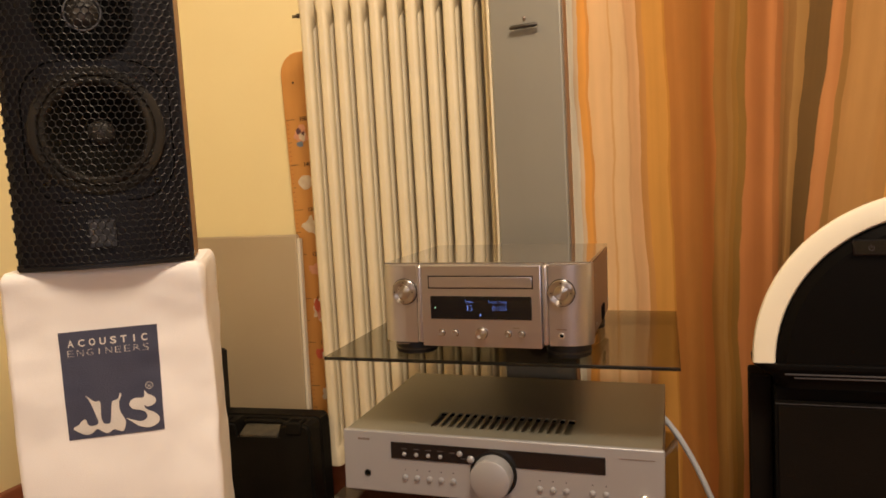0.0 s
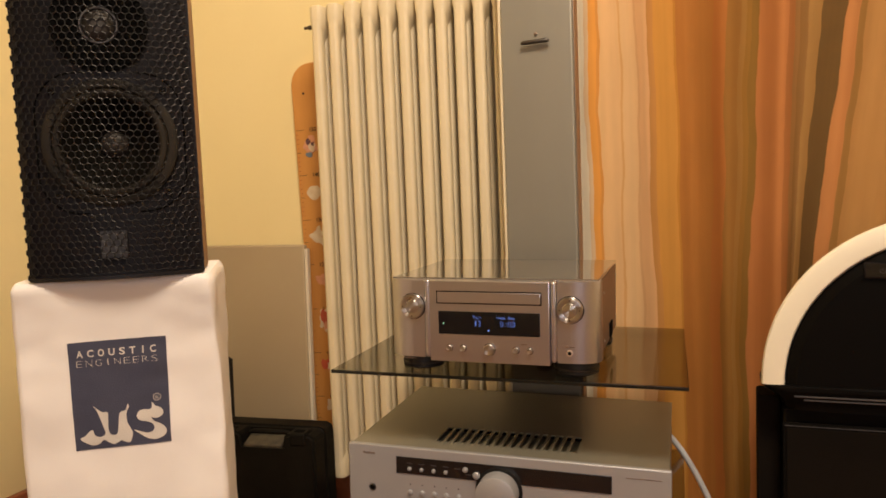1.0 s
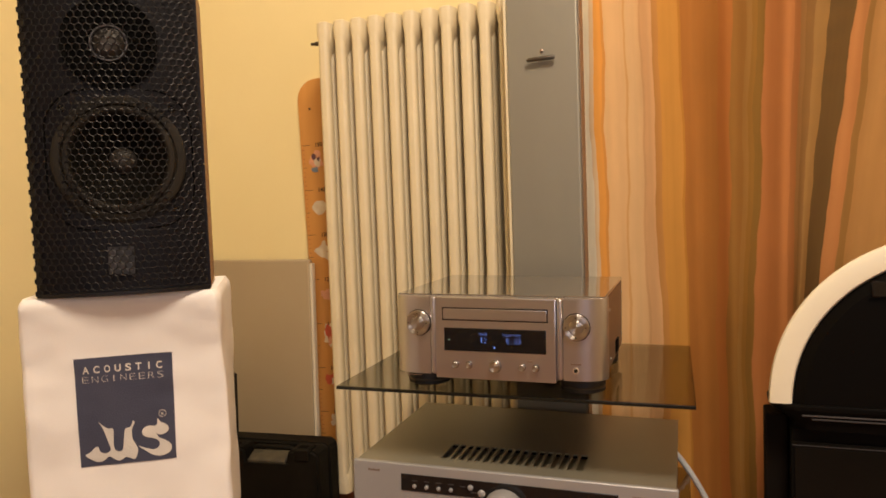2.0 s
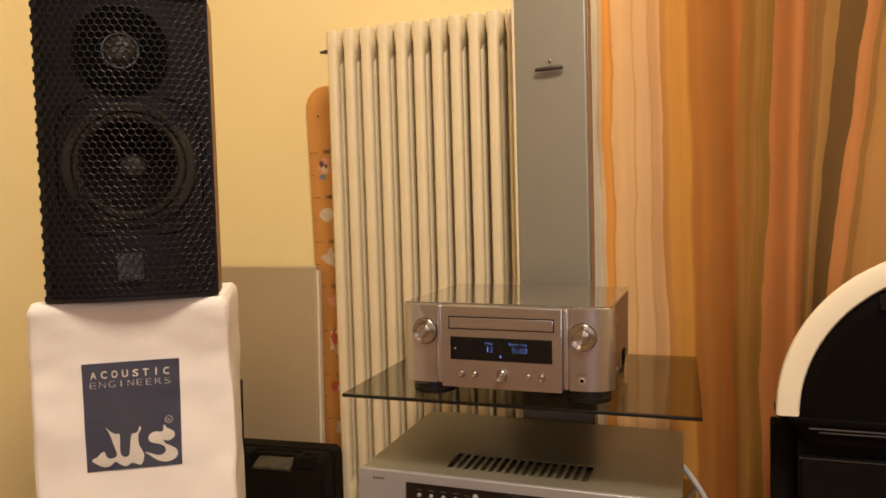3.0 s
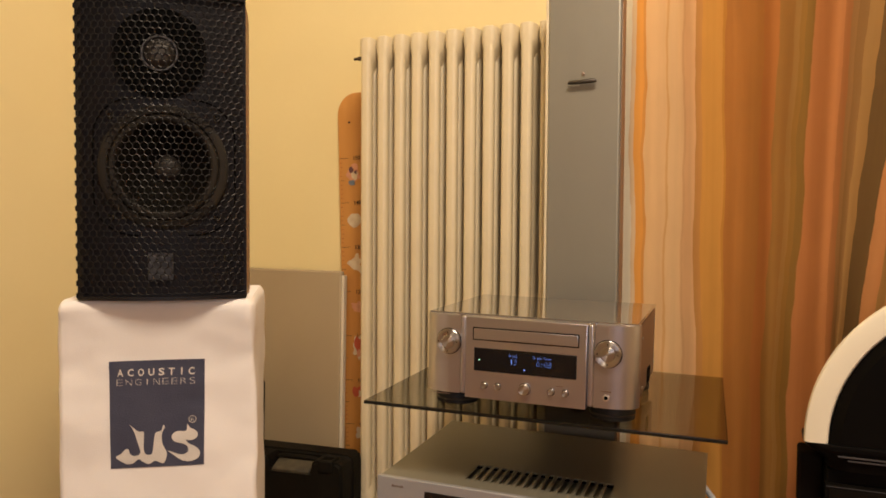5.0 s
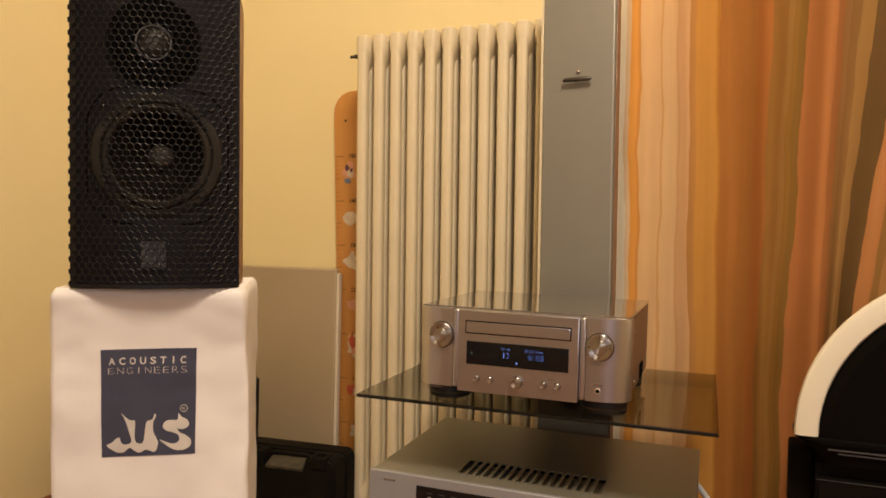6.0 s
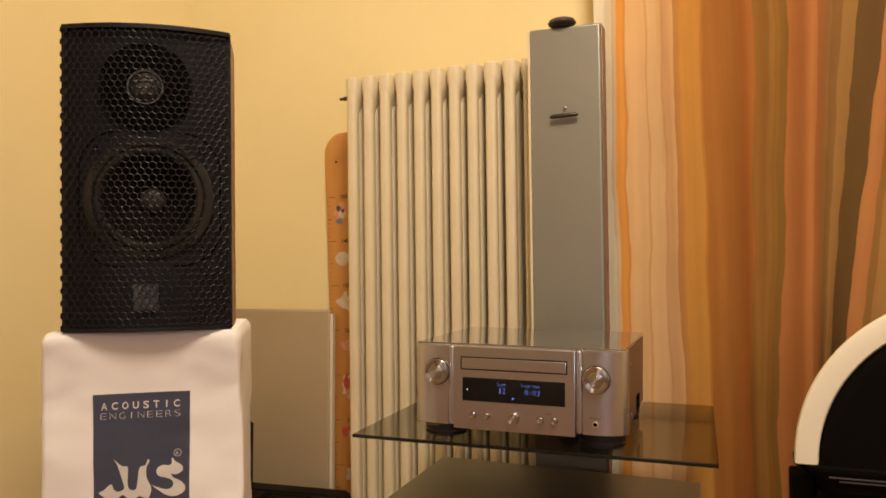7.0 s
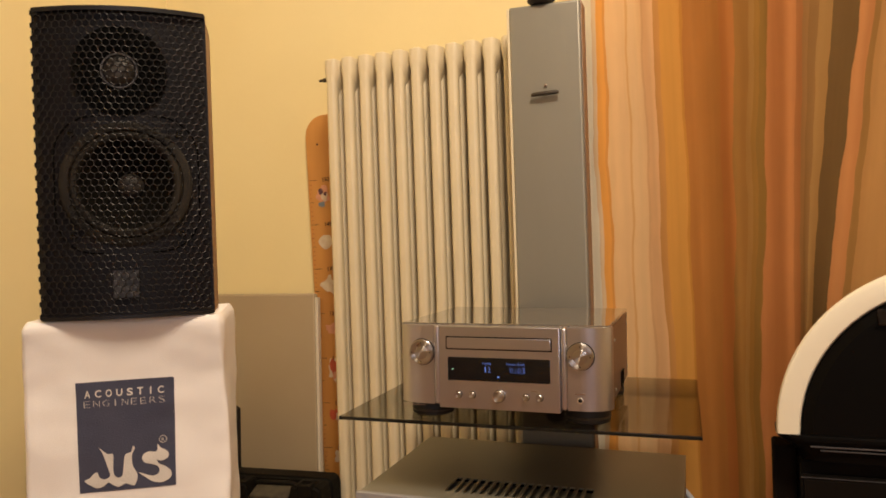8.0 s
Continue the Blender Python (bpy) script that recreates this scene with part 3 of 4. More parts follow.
def build_rack():
    r = thing("hifi_rack", pose(0, 1.0, 0, 0, 0, 2.5) @ pose(0, -1.0, 0), "hi-fi rack with grey metal column and smoked glass shelves", "rack")
    col = part("column", box(-0.0545, 0.0685, 1.36, 1.408, 0.02, 1.140, 0.004, 3), M_STEEL, r, "silver grey satin metal column")
    part("edge_strip", box(-0.0595, -0.0547, 1.364, 1.406, 0.02, 1.139, 0.0010), M_RAD, col)
    part("edge_strip", box(0.0687, 0.0705, 1.362, 1.406, 0.02, 1.139, 0.0006), M_CASE, col)
    pin = part("support_pin", tube([(-0.018, 1.3505, 0.9825), (-0.014, 1.3505, 0.9835), (0.024, 1.3505, 0.985), (0.030, 1.3505, 0.985)], [0.0018, 0.0036, 0.0040, 0.0025]), M_DARKMETAL, col, "short dark metal support pin")
    part("pin_shank", tube([(0.006, 1.3515, 0.984), (0.006, 1.361, 0.984)], 0.0018), M_DARKMETAL, pin)
    part("screw", lathe([(0, 0), (0.0028, 0.0), (0.0028, 0.003), (0.0012, 0.0036), (0, 0.002)], pose(0.0065, 1.360, 0.9985) @ TO_FRONT, 14), M_CASE, col)
    part("cable_port", lathe([(0, 0), (0.016, 0), (0.016, 0.0015), (0.013, 0.0022), (0.0125, 0.0010), (0, 0.0008)], pose(0.004, 1.360, 0.437) @ TO_FRONT, 24), M_HOLE, col)
    part("base_plate", box(-0.25, 0.26, 1.02, 1.41, 0.001, 0.02, 0.004), M_STEEL, r)
    for spot in SHELVES:
        z = spot.translation.z - 0.005
        bm = box(-0.2323, 0.2323, 0, 0.372, -0.005, 0, 0.001)
        sh = part("glass_shelf", bm, M_SMOKE_BODY, r, "smoked glass shelf")
        sh.matrix_local = r.matrix_world.inverted() @ spot
        sh.data.materials.append(M_SMOKE)
        for p in sh.data.polygons:
            p.material_index = 1 if p.normal.z > 0.9 else 0
        part("polished_edge", box(-0.2325, 0.2325, -0.0015, -0.0001, -0.0048, -0.0002, 0.0005), M_GLASSEDGE, sh)
        part("shelf_bracket", box(-0.038, 0.052, 1.318, 1.3595, z - 0.014, z - 0.0005, 0.003), M_STEEL, r)
    return r


build_rack()
pk = thing("remote_sensor", pose(-0.014, 1.366, 1.1405), "small black oval sensor lying on the column top", "sensor")
bm = lathe([(0, 0), (0.016, 0.0), (0.0215, 0.004), (0.0225, 0.008), (0.0205, 0.0125), (0.013, 0.0155), (0, 0.0163)], Matrix.Diagonal((1.05, 0.9, 1, 1)), 32)
part("housing", bm, M_SENSOR, pk)
part("rim", lathe([(0.0222, 0.0045), (0.0233, 0.006), (0.0233, 0.0078), (0.0222, 0.009)], Matrix.Diagonal((1.05, 0.9, 1, 1)), 32), M_DARKMETAL, pk)


# ---- compact disc receiver ----
def rounded_wing(x_in, x_out, r, z0, z1, y_front, y_back):
    """A front cheek whose outer vertical edge is a wide curve."""
    sg = 1 if x_out > x_in else -1
    pts = [(x_in, y_back), (x_in, y_front)]
    for k in range(13):
        a = math.pi / 2 * k / 12
        pts.append((x_out - sg * r + sg * r * math.sin(a), y_front + 0.024 * (1 - math.cos(a))))
    pts.append((x_out, y_back))
    bm = bmesh.new()
    lo = [bm.verts.new((x, y, z0)) for x, y in pts]
    hi = [bm.verts.new((x, y, z1)) for x, y in pts]
    for i in range(len(pts)):
        j = (i + 1) % len(pts)
        bm.faces.new((lo[i], lo[j], hi[j], hi[i]))
    bm.faces.new(lo[::-1])
    top = bm.faces.new(hi)
    bmesh.ops.bevel(bm, geom=list(top.edges), offset=0.0012, segments=2, affect="EDGES")
    return bm


def build_receiver():
    c = thing("cd_receiver", pose(-0.0005, 0.9997, 0.5022, 0, 0.9, 2.3), "champagne silver compact disc receiver with lit blue display", "CD player")
    z0, z1 = 0.0215, 0.1250
    part("body", box(-0.1365, 0.1365, 0.034, 0.255, z0 + 0.001, z1 - 0.004, 0.002), M_CASE, c, "dark grey metal casing")
    part("lid", box(-0.1370, 0.1370, 0.0165, 0.257, z1 - 0.0035, z1 + 0.0005, 0.0012), M_TOP, c, "glossy smoked lid that mirrors the column")
    part("cheek", rounded_wing(0.0870, 0.1395, 0.036, z0, z1 - 0.001, 0.001, 0.0335), M_ALU, c)
    part("cheek", rounded_wing(-0.0870, -0.1395, 0.036, z0, z1 - 0.001, 0.001, 0.0335), M_ALU, c)
    fp = part("front_panel", box(-0.0785, 0.0785, -0.004, 0.0335, z0 - 0.003, z1 - 0.0012, 0.0010), M_ALU, c)
    for sg in (-1, 1):
        part("pillar", box(sg * 0.0827 - 0.0040, sg * 0.0827 + 0.0040, -0.0012, 0.03, z0, z1 - 0.001, 0.0034, 5), M_ALU, c, "rounded metal strip")
    # disc tray: dark gap and the tray's lid in it
    part("tray_gap", box(-0.0690, 0.0690, -0.0044, -0.0030, 0.0940, 0.1110, 0.0006), M_HOLE, fp)
    part("disc_tray", box(-0.0675, 0.0675, -0.0052, -0.0030, 0.0955, 0.1095, 0.0008), M_ALU, fp)
    dis = part("display_window", box(-0.0665, 0.0665, -0.0046, -0.0030, 0.0545, 0.0845, 0.0004), M_BLACKGLOSS, fp, "black display window")
    def show(text, x, z, size, width, heavy=0.0):
        bm = lettering(text, size, width, heavy)
        bmesh.ops.translate(bm, verts=bm.verts, vec=(x, -0.0049, z))
        part("display_text", bm, M_BLUE, dis)
    for text, x, z, size, wide, step in (("Track", -0.0200, 0.0757, 0.0052, 0.0018, 0.0024), ("Track Time", 0.0110, 0.0757, 0.0052, 0.0018, 0.0024),
                                         ("12", -0.0180, 0.0662, 0.0100, 0.0033, 0.0050), ("0:03", 0.0160, 0.0662, 0.0100, 0.0036, 0.0050)):
        for n, ch in enumerate(text):
            if ch != " ":
                thin = ch in "1:i"
                show(ch, x + n * step + (wide * 0.35 if thin else 0), z, size, wide * (0.3 if thin else 1.0), -0.0003 if size > 0.008 else -0.0001)
    bm = outline([(-0.0005, 0.0592), (0.0024, 0.0605), (-0.0005, 0.0618)], -0.0049, 0.0002)
    part("play_mark", bm, M_BLUE, dis)
    part("pilot_light", lathe([(0, 0.0004), (0.0006, 0.0003), (0.0006, 0)], pose(-0.0595, -0.0046, 0.0690) @ TO_FRONT, 12), M_GREEN, dis)
    knob = [(0.0165, 0), (0.0165, 0.004), (0.0158, 0.0052), (0.0135, 0.0056), (0.0092, 0.0046), (0.0088, 0.0056), (0.0078, 0.0060), (0, 0.0054)]
    for x in (-0.1033, 0.1033):
        k = part("dial", lathe(knob, pose(x, 0.001, 0.089) @ TO_FRONT, 48), M_DIAL, c, "turned metal dial")
        part("dial_gap", lathe([(0.0174, 0.0), (0.0174, 0.0006), (0.0164, 0.0006)], pose(x, 0.001, 0.089) @ TO_FRONT, 40), M_HOLE, k)
        for a in range(4):
            q = pose(x + 0.0124 * math.cos(a * math.pi / 2), -0.0043, 0.089 + 0.0124 * math.sin(a * math.pi / 2)) @ TO_FRONT
            part("dial_mark", lathe([(0, 0.0006), (0.0010, 0.0004), (0.0010, 0)], q, 8), M_DARKMETAL, k)
    small = [(0.0038, 0), (0.0038, 0.004), (0.0033, 0.0048), (0, 0.0044)]
    for x in (-0.0520, -0.0340, 0.0355, 0.0530):
        k = part("button", lathe(small, pose(x, -0.0040, 0.0365) @ TO_FRONT, 24), M_DIAL, fp)
        part("button_ring", lathe([(0.0046, 0), (0.0046, 0.0003), (0.0039, 0.0003)], pose(x, -0.0040, 0.0365) @ TO_FRONT, 24), M_DARKMETAL, k)
    k = part("input_knob", lathe([(0.0072, 0), (0.0072, 0.0052), (0.0065, 0.0062), (0, 0.0056)], pose(0.001, -0.0040, 0.0362) @ TO_FRONT, 36), M_DIAL, fp)
    part("button_ring", lathe([(0.0079, 0), (0.0079, 0.0003), (0.0073, 0.0003)], pose(0.001, -0.0040, 0.0362) @ TO_FRONT, 36), M_DARKMETAL, k)
    j = part("headphone_socket", lathe([(0.0040, 0), (0.0040, 0.0012), (0.0026, 0.0014), (0.0024, 0.0004)], pose(0.1022, 0.0012, 0.0345) @ TO_FRONT, 24), M_BRIGHT, c)
    part("socket_hole", lathe([(0, 0.0005), (0.0025, 0.0005)], pose(0.1022, 0.0012, 0.0345) @ TO_FRONT, 20), M_HOLE, j)
    part("caption", box(0.0960, 0.1085, 0.0006, 0.0012, 0.0420, 0.0432), M_CASE, c)
    part("caption", box(0.0420, 0.0500, -0.0044, -0.0038, 0.0440, 0.0448), M_CASE, c)
    part("caption", box(-0.1330, -0.1000, 0.0006, 0.0012, 0.0190, 0.0200), M_CASE, c)
    turn = pose(0, 0, 0, 0, 90, 0)
    for y, z in ((0.075, 0.100), (0.085, 0.034), (0.245, 0.104), (0.245, 0.040)):
        part("screw", lathe([(0.0022, 0), (0.0018, 0.0010), (0, 0.0012)], pose(0.1365, y, z) @ turn, 12), M_STEEL, c)
    part("side_port", box(0.1360, 0.1371, 0.150, 0.185, 0.026, 0.046, 0.002), M_HOLE, c)
    foot = [(0, 0), (0.025, 0.0), (0.0285, 0.002), (0.0285, 0.0135), (0.0265, 0.0170), (0.022, 0.018), (0.022, 0.0225), (0, 0.0225)]
    for x in (-0.105, 0.105):
        for y in (0.046, 0.225):
            f = part("foot", lathe(foot, pose(x, y, 0.0005), 36), M_RUBBER, c, "black round foot")
            part("foot_ring", lathe([(0.0286, 0.006), (0.0293, 0.0068), (0.0293, 0.0082), (0.0286, 0.0090)], pose(x, y, 0.0005), 36), M_DARKMETAL, f)
    return c


build_receiver()


# ---- amplifier ----
def build_amplifier():
    a = thing("amplifier", pose(0.0047, 1.0055, 0.2980, 0, 1.3, 2.8), "silver stereo amplifier with large round volume knob", "amplifier")
    W, H, D, z0 = 0.2145, 0.0980, 0.306, 0.0125
    part("front_plate", box(-W, W, 0, 0.008, z0, H, 0.002, 3), M_SILVER, a, "silver painted front plate")
    # lid with ventilation slots cut through it
    sx0, sx1, sy0, sy1, n = -0.1000, 0.0945, 0.041, 0.102, 17
    zt, zb = H - 0.0015, H - 0.0035
    pitch = (sx1 - sx0) / n
    bm = bmesh.new()
    gx, gy = (-W + 0.003, sx0, sx1, W - 0.003), (0.0082, sy0, sy1, D)
    g = [[[bm.verts.new((x, y, z)) for x in gx] for y in gy] for z in (zb, zt)]
    for i in range(3):
        for k in range(3):
            if i == 1 and k == 1:
                continue
            for q in (0, 1):
                bm.faces.new((g[q][k][i], g[q][k][i + 1], g[q][k + 1][i + 1], g[q][k + 1][i]))
    for loop in ([(0, 0), (3, 0), (3, 3), (0, 3)], [(1, 1), (2, 1), (2, 2), (1, 2)]):
        for (i0, k0), (i1, k1) in zip(loop, loop[1:] + loop[:1]):
            steps = max(abs(i1 - i0), abs(k1 - k0))
            for u in range(steps):
                a0 = (i0 + (i1 - i0) * u // steps, k0 + (k1 - k0) * u // steps)
                a1 = (i0 + (i1 - i0) * (u + 1) // steps, k0 + (k1 - k0) * (u + 1) // steps)
                bm.faces.new((g[0][a0[1]][a0[0]], g[0][a1[1]][a1[0]], g[1][a1[1]][a1[0]], g[1][a0[1]][a0[0]]))
    lid = part("lid", bm, M_AMPTOP, a, "grey painted steel lid with slots")
    first = None
    for i in range(n - 1):
        x = sx0 + (i + 0.56) * pitch + 0.0020
        if first is None:
            first = part("slat", box(0, 0.44 * pitch, sy0 - 0.0004, sy1 + 0.0004, zb, zt - 0.0002, 0.0004), M_AMPTOP, lid)
            first.location.x = x
        else:
            o = first.copy()
            scene.collection.objects.link(o)
            o.location.x = x
    part("inner_tray", box(sx0 - 0.01, sx1 + 0.01, sy0 - 0.01, sy1 + 0.01, H - 0.0125, H - 0.0105), M_AMPTOP, lid)
    for x in (-W + 0.003, W - 0.005):
        part("side", box(x, x + 0.002, 0.0082, D, z0 + 0.002, H - 0.0036), M_AMPTOP, a)
    part("back", box(-W + 0.005, W - 0.005, D - 0.002, D, z0 + 0.002, H - 0.0036), M_BLACK, a)
    part("bottom", box(-W + 0.005, W - 0.005, 0.0082, D - 0.002, z0 + 0.002, z0 + 0.004), M_BLACK, a)
    win = part("display_window", box(-0.1440, 0.1430, -0.0012, 0.002, 0.0620, 0.0850, 0.0005), M_BLACKGLOSS, a, "long black display window")
    knob = part("volume_knob", lathe([(0.0270, 0), (0.0270, 0.020), (0.0262, 0.0232), (0.0240, 0.0245), (0, 0.0250)], pose(-0.0015, 0, 0.0510) @ TO_FRONT, 64), M_SILVER, a, "large silver volume knob")
    part("knob_recess", lathe([(0, 0.0014), (0.0310, 0.0014), (0.0315, 0.0004), (0.0315, 0)], pose(-0.0015, -0.0004, 0.0510) @ TO_FRONT, 56), M_BLACK, knob)
    dome = [(0.0038, 0), (0.0038, 0.0016), (0.0031, 0.0028), (0.0017, 0.0034), (0, 0.0036)]
    for x in (-0.1245, -0.1075, -0.0900, -0.0735, -0.0565, 0.0595, 0.0765, 0.0935, 0.1265, 0.1435):
        k = part("button", lathe(dome, pose(x, 0, 0.0365) @ TO_FRONT, 22), M_SILVER, a)
        part("pilot_dot", lathe([(0, 0.0004), (0.0009, 0.0003), (0.0009, 0)], pose(x, 0, 0.0475) @ TO_FRONT, 10), M_INK, k)
    for x in (-0.1245, -0.1075, -0.0905, -0.0735):
        k = part("window_button", lathe([(q * 0.75, h) for q, h in dome], pose(x, -0.0012, 0.0695) @ TO_FRONT, 18), M_SILVER, win)
        part("caption", box(x - 0.004, x + 0.004, -0.0016, -0.0010, 0.0762, 0.0774), M_BADGE, k)
    for x, z, q in ((-0.0465, 0.0755, 1.0), (-0.0315, 0.0690, 1.35)):
        k = part("window_button", lathe([(r_ * q, h) for r_, h in dome], pose(x, -0.0012, z) @ TO_FRONT, 22), M_SILVER, win)
        part("caption", box(x - 0.0150, x - 0.0070, -0.0016, -0.0010, z - 0.0006, z + 0.0006), M_BADGE, k)
    j = part("headphone_socket", lathe([(0.0050, 0), (0.0050, 0.0010), (0.0040, 0.0016), (0.0034, 0.0004)], pose(-0.1795, 0, 0.0385) @ TO_FRONT, 26), M_DARKMETAL, a)
    part("socket_hole", lathe([(0, 0.0006), (0.0036, 0.0006)], pose(-0.1795, 0, 0.0385) @ TO_FRONT, 22), M_HOLE, j)
    sw = part("power_switch", lathe([(0.0050, 0), (0.0050, 0.003), (0.0032, 0.0045), (0.0026, 0.014), (0.0034, 0.0165), (0, 0.0170)], pose(0.1900, 0, 0.0350) @ TO_FRONT @ pose(0, 0, 0, 0, 14, 0), 22), M_BRIGHT, a)
    for i, (dx, h) in enumerate(((0, 0.0028), (0.0036, 0.0022), (0.0070, 0.0028), (0.0105, 0.0022), (0.0140, 0.0028))):
        part("maker_mark", box(-0.1920 + dx, -0.1920 + dx + 0.0026, -0.0005, 0.0005, 0.0850, 0.0850 + h), M_CASE, a)
    part("model_caption", box(0.1600, 0.2030, -0.0004, 0.0004, 0.0842, 0.0850), M_CASE, a)
    for x in (-0.175, 0.175):
        for y in (0.045, 0.265):
            part("foot", lathe([(0, 0), (0.020, 0), (0.021, 0.002), (0.020, 0.0138), (0, 0.0142)], pose(x, y, 0.0002), 28), M_RUBBER, a)
    return a


build_amplifier()
cb = thing("power_cable", pose(0, 0, 0), "pale grey power cable curving down behind the amplifier", "cable")
pts = []
for k in range(25):
    q = k / 24
    pts.append((0.165 + 0.165 * q, 1.345 + 0.01 * math.sin(q * 3), 0.352 - 0.085 * q - 0.27 * q * q))
part("sheath", tube(pts, 0.0048, 14), M_CABLE, cb)
part("plug", tube([(0.145, 1.335, 0.354), (0.170, 1.344, 0.351)], 0.009, 14), M_CABLE, cb)


# ---- cloth-covered stand and its print ----
COVER = pose(-0.311, 0.697, 0.0, 0, 0, 33)
CW, CD, CH = 0.1000, 0.168, 0.6665


def cover_shift(x, z):
    """Soft folds of the cloth on the front."""
    f = 0.0055 * noise.noise((x * 9, z * 6.5, 2.0)) + 0.0032 * noise.noise((x * 20, z * 17, 5.0)) + 0.0014 * noise.noise((x * 30, z * 60, 8.0))
    return f * min(1.0, abs(x) / 0.07 + 0.25) + 0.008 * max(0.0, (z - 0.60) / 0.06)


def build_cover():
    c = thing("covered_stand", COVER, "speaker stand under a white fleece cover with navy print", "stand")
    bm = bmesh.new()
    nz, cr, ring = 72, 0.007, []   # plan: place and outward direction
    def run(x0, y0, x1, y1, ox, oy, n):
        ring.extend((x0 + (x1 - x0) * i / n, y0 + (y1 - y0) * i / n, ox, oy) for i in range(n))
    def turn(x, y, a0):
        for q in range(6):
            t = math.radians(a0 + 15 * q)
            ring.append((x + cr * math.cos(t), y + cr * math.sin(t), math.cos(t), math.sin(t)))
    run(-CW + cr, 0, CW - cr, 0, 0, -1, 30)
    turn(CW - cr, cr, -90)
    run(CW, cr, CW, CD - cr, 1, 0, 24)
    turn(CW - cr, CD - cr, 0)
    run(CW - cr, CD, -CW + cr, CD, 0, 1, 20)
    turn(-CW + cr, CD - cr, 90)
    run(-CW, CD - cr, -CW, cr, -1, 0, 24)
    turn(-CW + cr, cr, 180)
    rows = []
    for j in range(nz + 1):
        z = CH * (1 - (1 - j / nz) ** 1.25)
        inset = 0.0 if z < CH - 0.010 else 0.0040 * ((z - CH + 0.010) / 0.010) ** 2
        row = []
        for x, y, ox, oy in ring:
            wob = 0.0016 * noise.noise((z * 9.0, 3.0 if x > 0 else 8.0, y * 5)) + 0.0018 * noise.noise((z * 26.0, x * 4, y * 12))
            px = x + ox * abs(ox) * wob
            py = y - cover_shift(x, z) * max(0.0, -oy) ** 2 + 0.006 * noise.noise((x * 8, z * 7, 1.0)) * max(0.0, oy)
            k = 1 - inset / 0.09
            row.append(bm.verts.new((px * k, CD / 2 + (py - CD / 2) * k, z)))
        rows.append(row)
    n = len(ring)
    for a, b in zip(rows, rows[1:]):
        for i in range(n):
            bm.faces.new((a[i], a[(i + 1) % n], b[(i + 1) % n], b[i]))
    bm.faces.new(rows[-1])
    ob = part("cloth_cover", bm, M_CLOTH, c, "white fleece cover")
    for p in ob.data.polygons:
        p.use_smooth = True
    part("stand_foot", box(-0.085, 0.085, 0.03, CD - 0.03, 0.0, 0.004), M_BLACK, c)

    # print: a navy square, two lines of words, a white wave emblem
    px0, px1, pz0, pz1 = -0.0485, 0.0470, 0.4885, 0.6025

    def lay(bm, lift):
        for v in bm.verts:
            v.co.x -= 0.0015 * (pz1 - v.co.z) / (pz1 - pz0) * (v.co.x - px0) / (px1 - px0)
            v.co.y = -cover_shift(v.co.x, v.co.z) - lift
        return bm

    bm = bmesh.new()
    g = [[bm.verts.new((px0 + (px1 - px0) * i / 24, 0, pz0 + (pz1 - pz0) * j / 26)) for i in range(25)] for j in range(27)]
    for a, b in zip(g, g[1:]):
        for i in range(24):
            bm.faces.new((a[i], a[i + 1], b[i + 1], b[i]))
    pr = part("print_panel", lay(bm, 0.0006), M_NAVY, c, "navy printed square")
    def words(text, x, z, size, width, heavy):
        bm = lettering(text, size, width, heavy)
        bmesh.ops.translate(bm, verts=bm.verts, vec=(x, 0, z))
        part("letter", lay(bm, 0.0012), M_PRINT, pr)
    w = px1 - px0
    # letter by letter, widely spaced
    for text, top, step, x_start, size, heavy in (("ACOUSTIC", 0.140, 0.1065, 0.083, 0.0104, 0.0002), ("ENGINEERS", 0.230, 0.0955, 0.075, 0.0104, -0.0003)):
        for i, ch in enumerate(text):
            words(ch, px0 + w * (x_start + i * step) + (0.0024 if ch == "I" else 0), pz1 - (pz1 - pz0) * top, size, 0.0008 if ch == "I" and heavy < 0 else 0.0014 if ch == "I" else 0.0060, heavy)
    wave = [(.054, .891), (.109, .864), (.155, .825), (.19, .823), (.203, .862), (.241, .887), (.289, .881), (.315, .856), (.303, .806), (.272, .717), (.24, .639),
            (.205, .593), (.253, .63), (.302, .661), (.353, .671), (.35, .811), (.367, .867), (.413, .882), (.445, .852), (.467, .702), (.488, .672), (.536, .66),
            (.559, .608), (.575, .631), (.545, .688), (.548, .775), (.578, .832), (.598, .878), (.586, .932), (.559, .968), (.507, .952), (.466, .942)]
    wave += [(.403, .969), (.346, .947), (.296, .92), (.245, .953), (.185, .964), (.124, .941)]
    swirl = [(.815, .609), (.848, .644), (.894, .664), (.928, .694), (.925, .732), (.886, .756), (.837, .763), (.802, .749), (.829, .789), (.893, .817), (.95, .861),
             (.952, .912), (.906, .946), (.832, .961), (.748, .942), (.68, .902), (.606, .851), (.682, .875), (.753, .893), (.808, .881), (.829, .85), (.809, .81),
             (.751, .788), (.68, .77), (.648, .729), (.67, .688), (.726, .671), (.785, .676), (.811, .657)]

    def flowing(pts, steps=4):
        """A closed curve through the points."""
        out = []
        for i in range(len(pts)):
            a, b, c, d = (Vector((*pts[(i + k) % len(pts)], 0)) for k in (-1, 0, 1, 2))
            for q in range(steps):
                t = q / steps
                p = 0.5 * (2 * b + (c - a) * t + (2 * a - 5 * b + 4 * c - d) * t * t + (3 * b - a - 3 * c + d) * t ** 3)
                out.append((p.x, p.y))
        return out

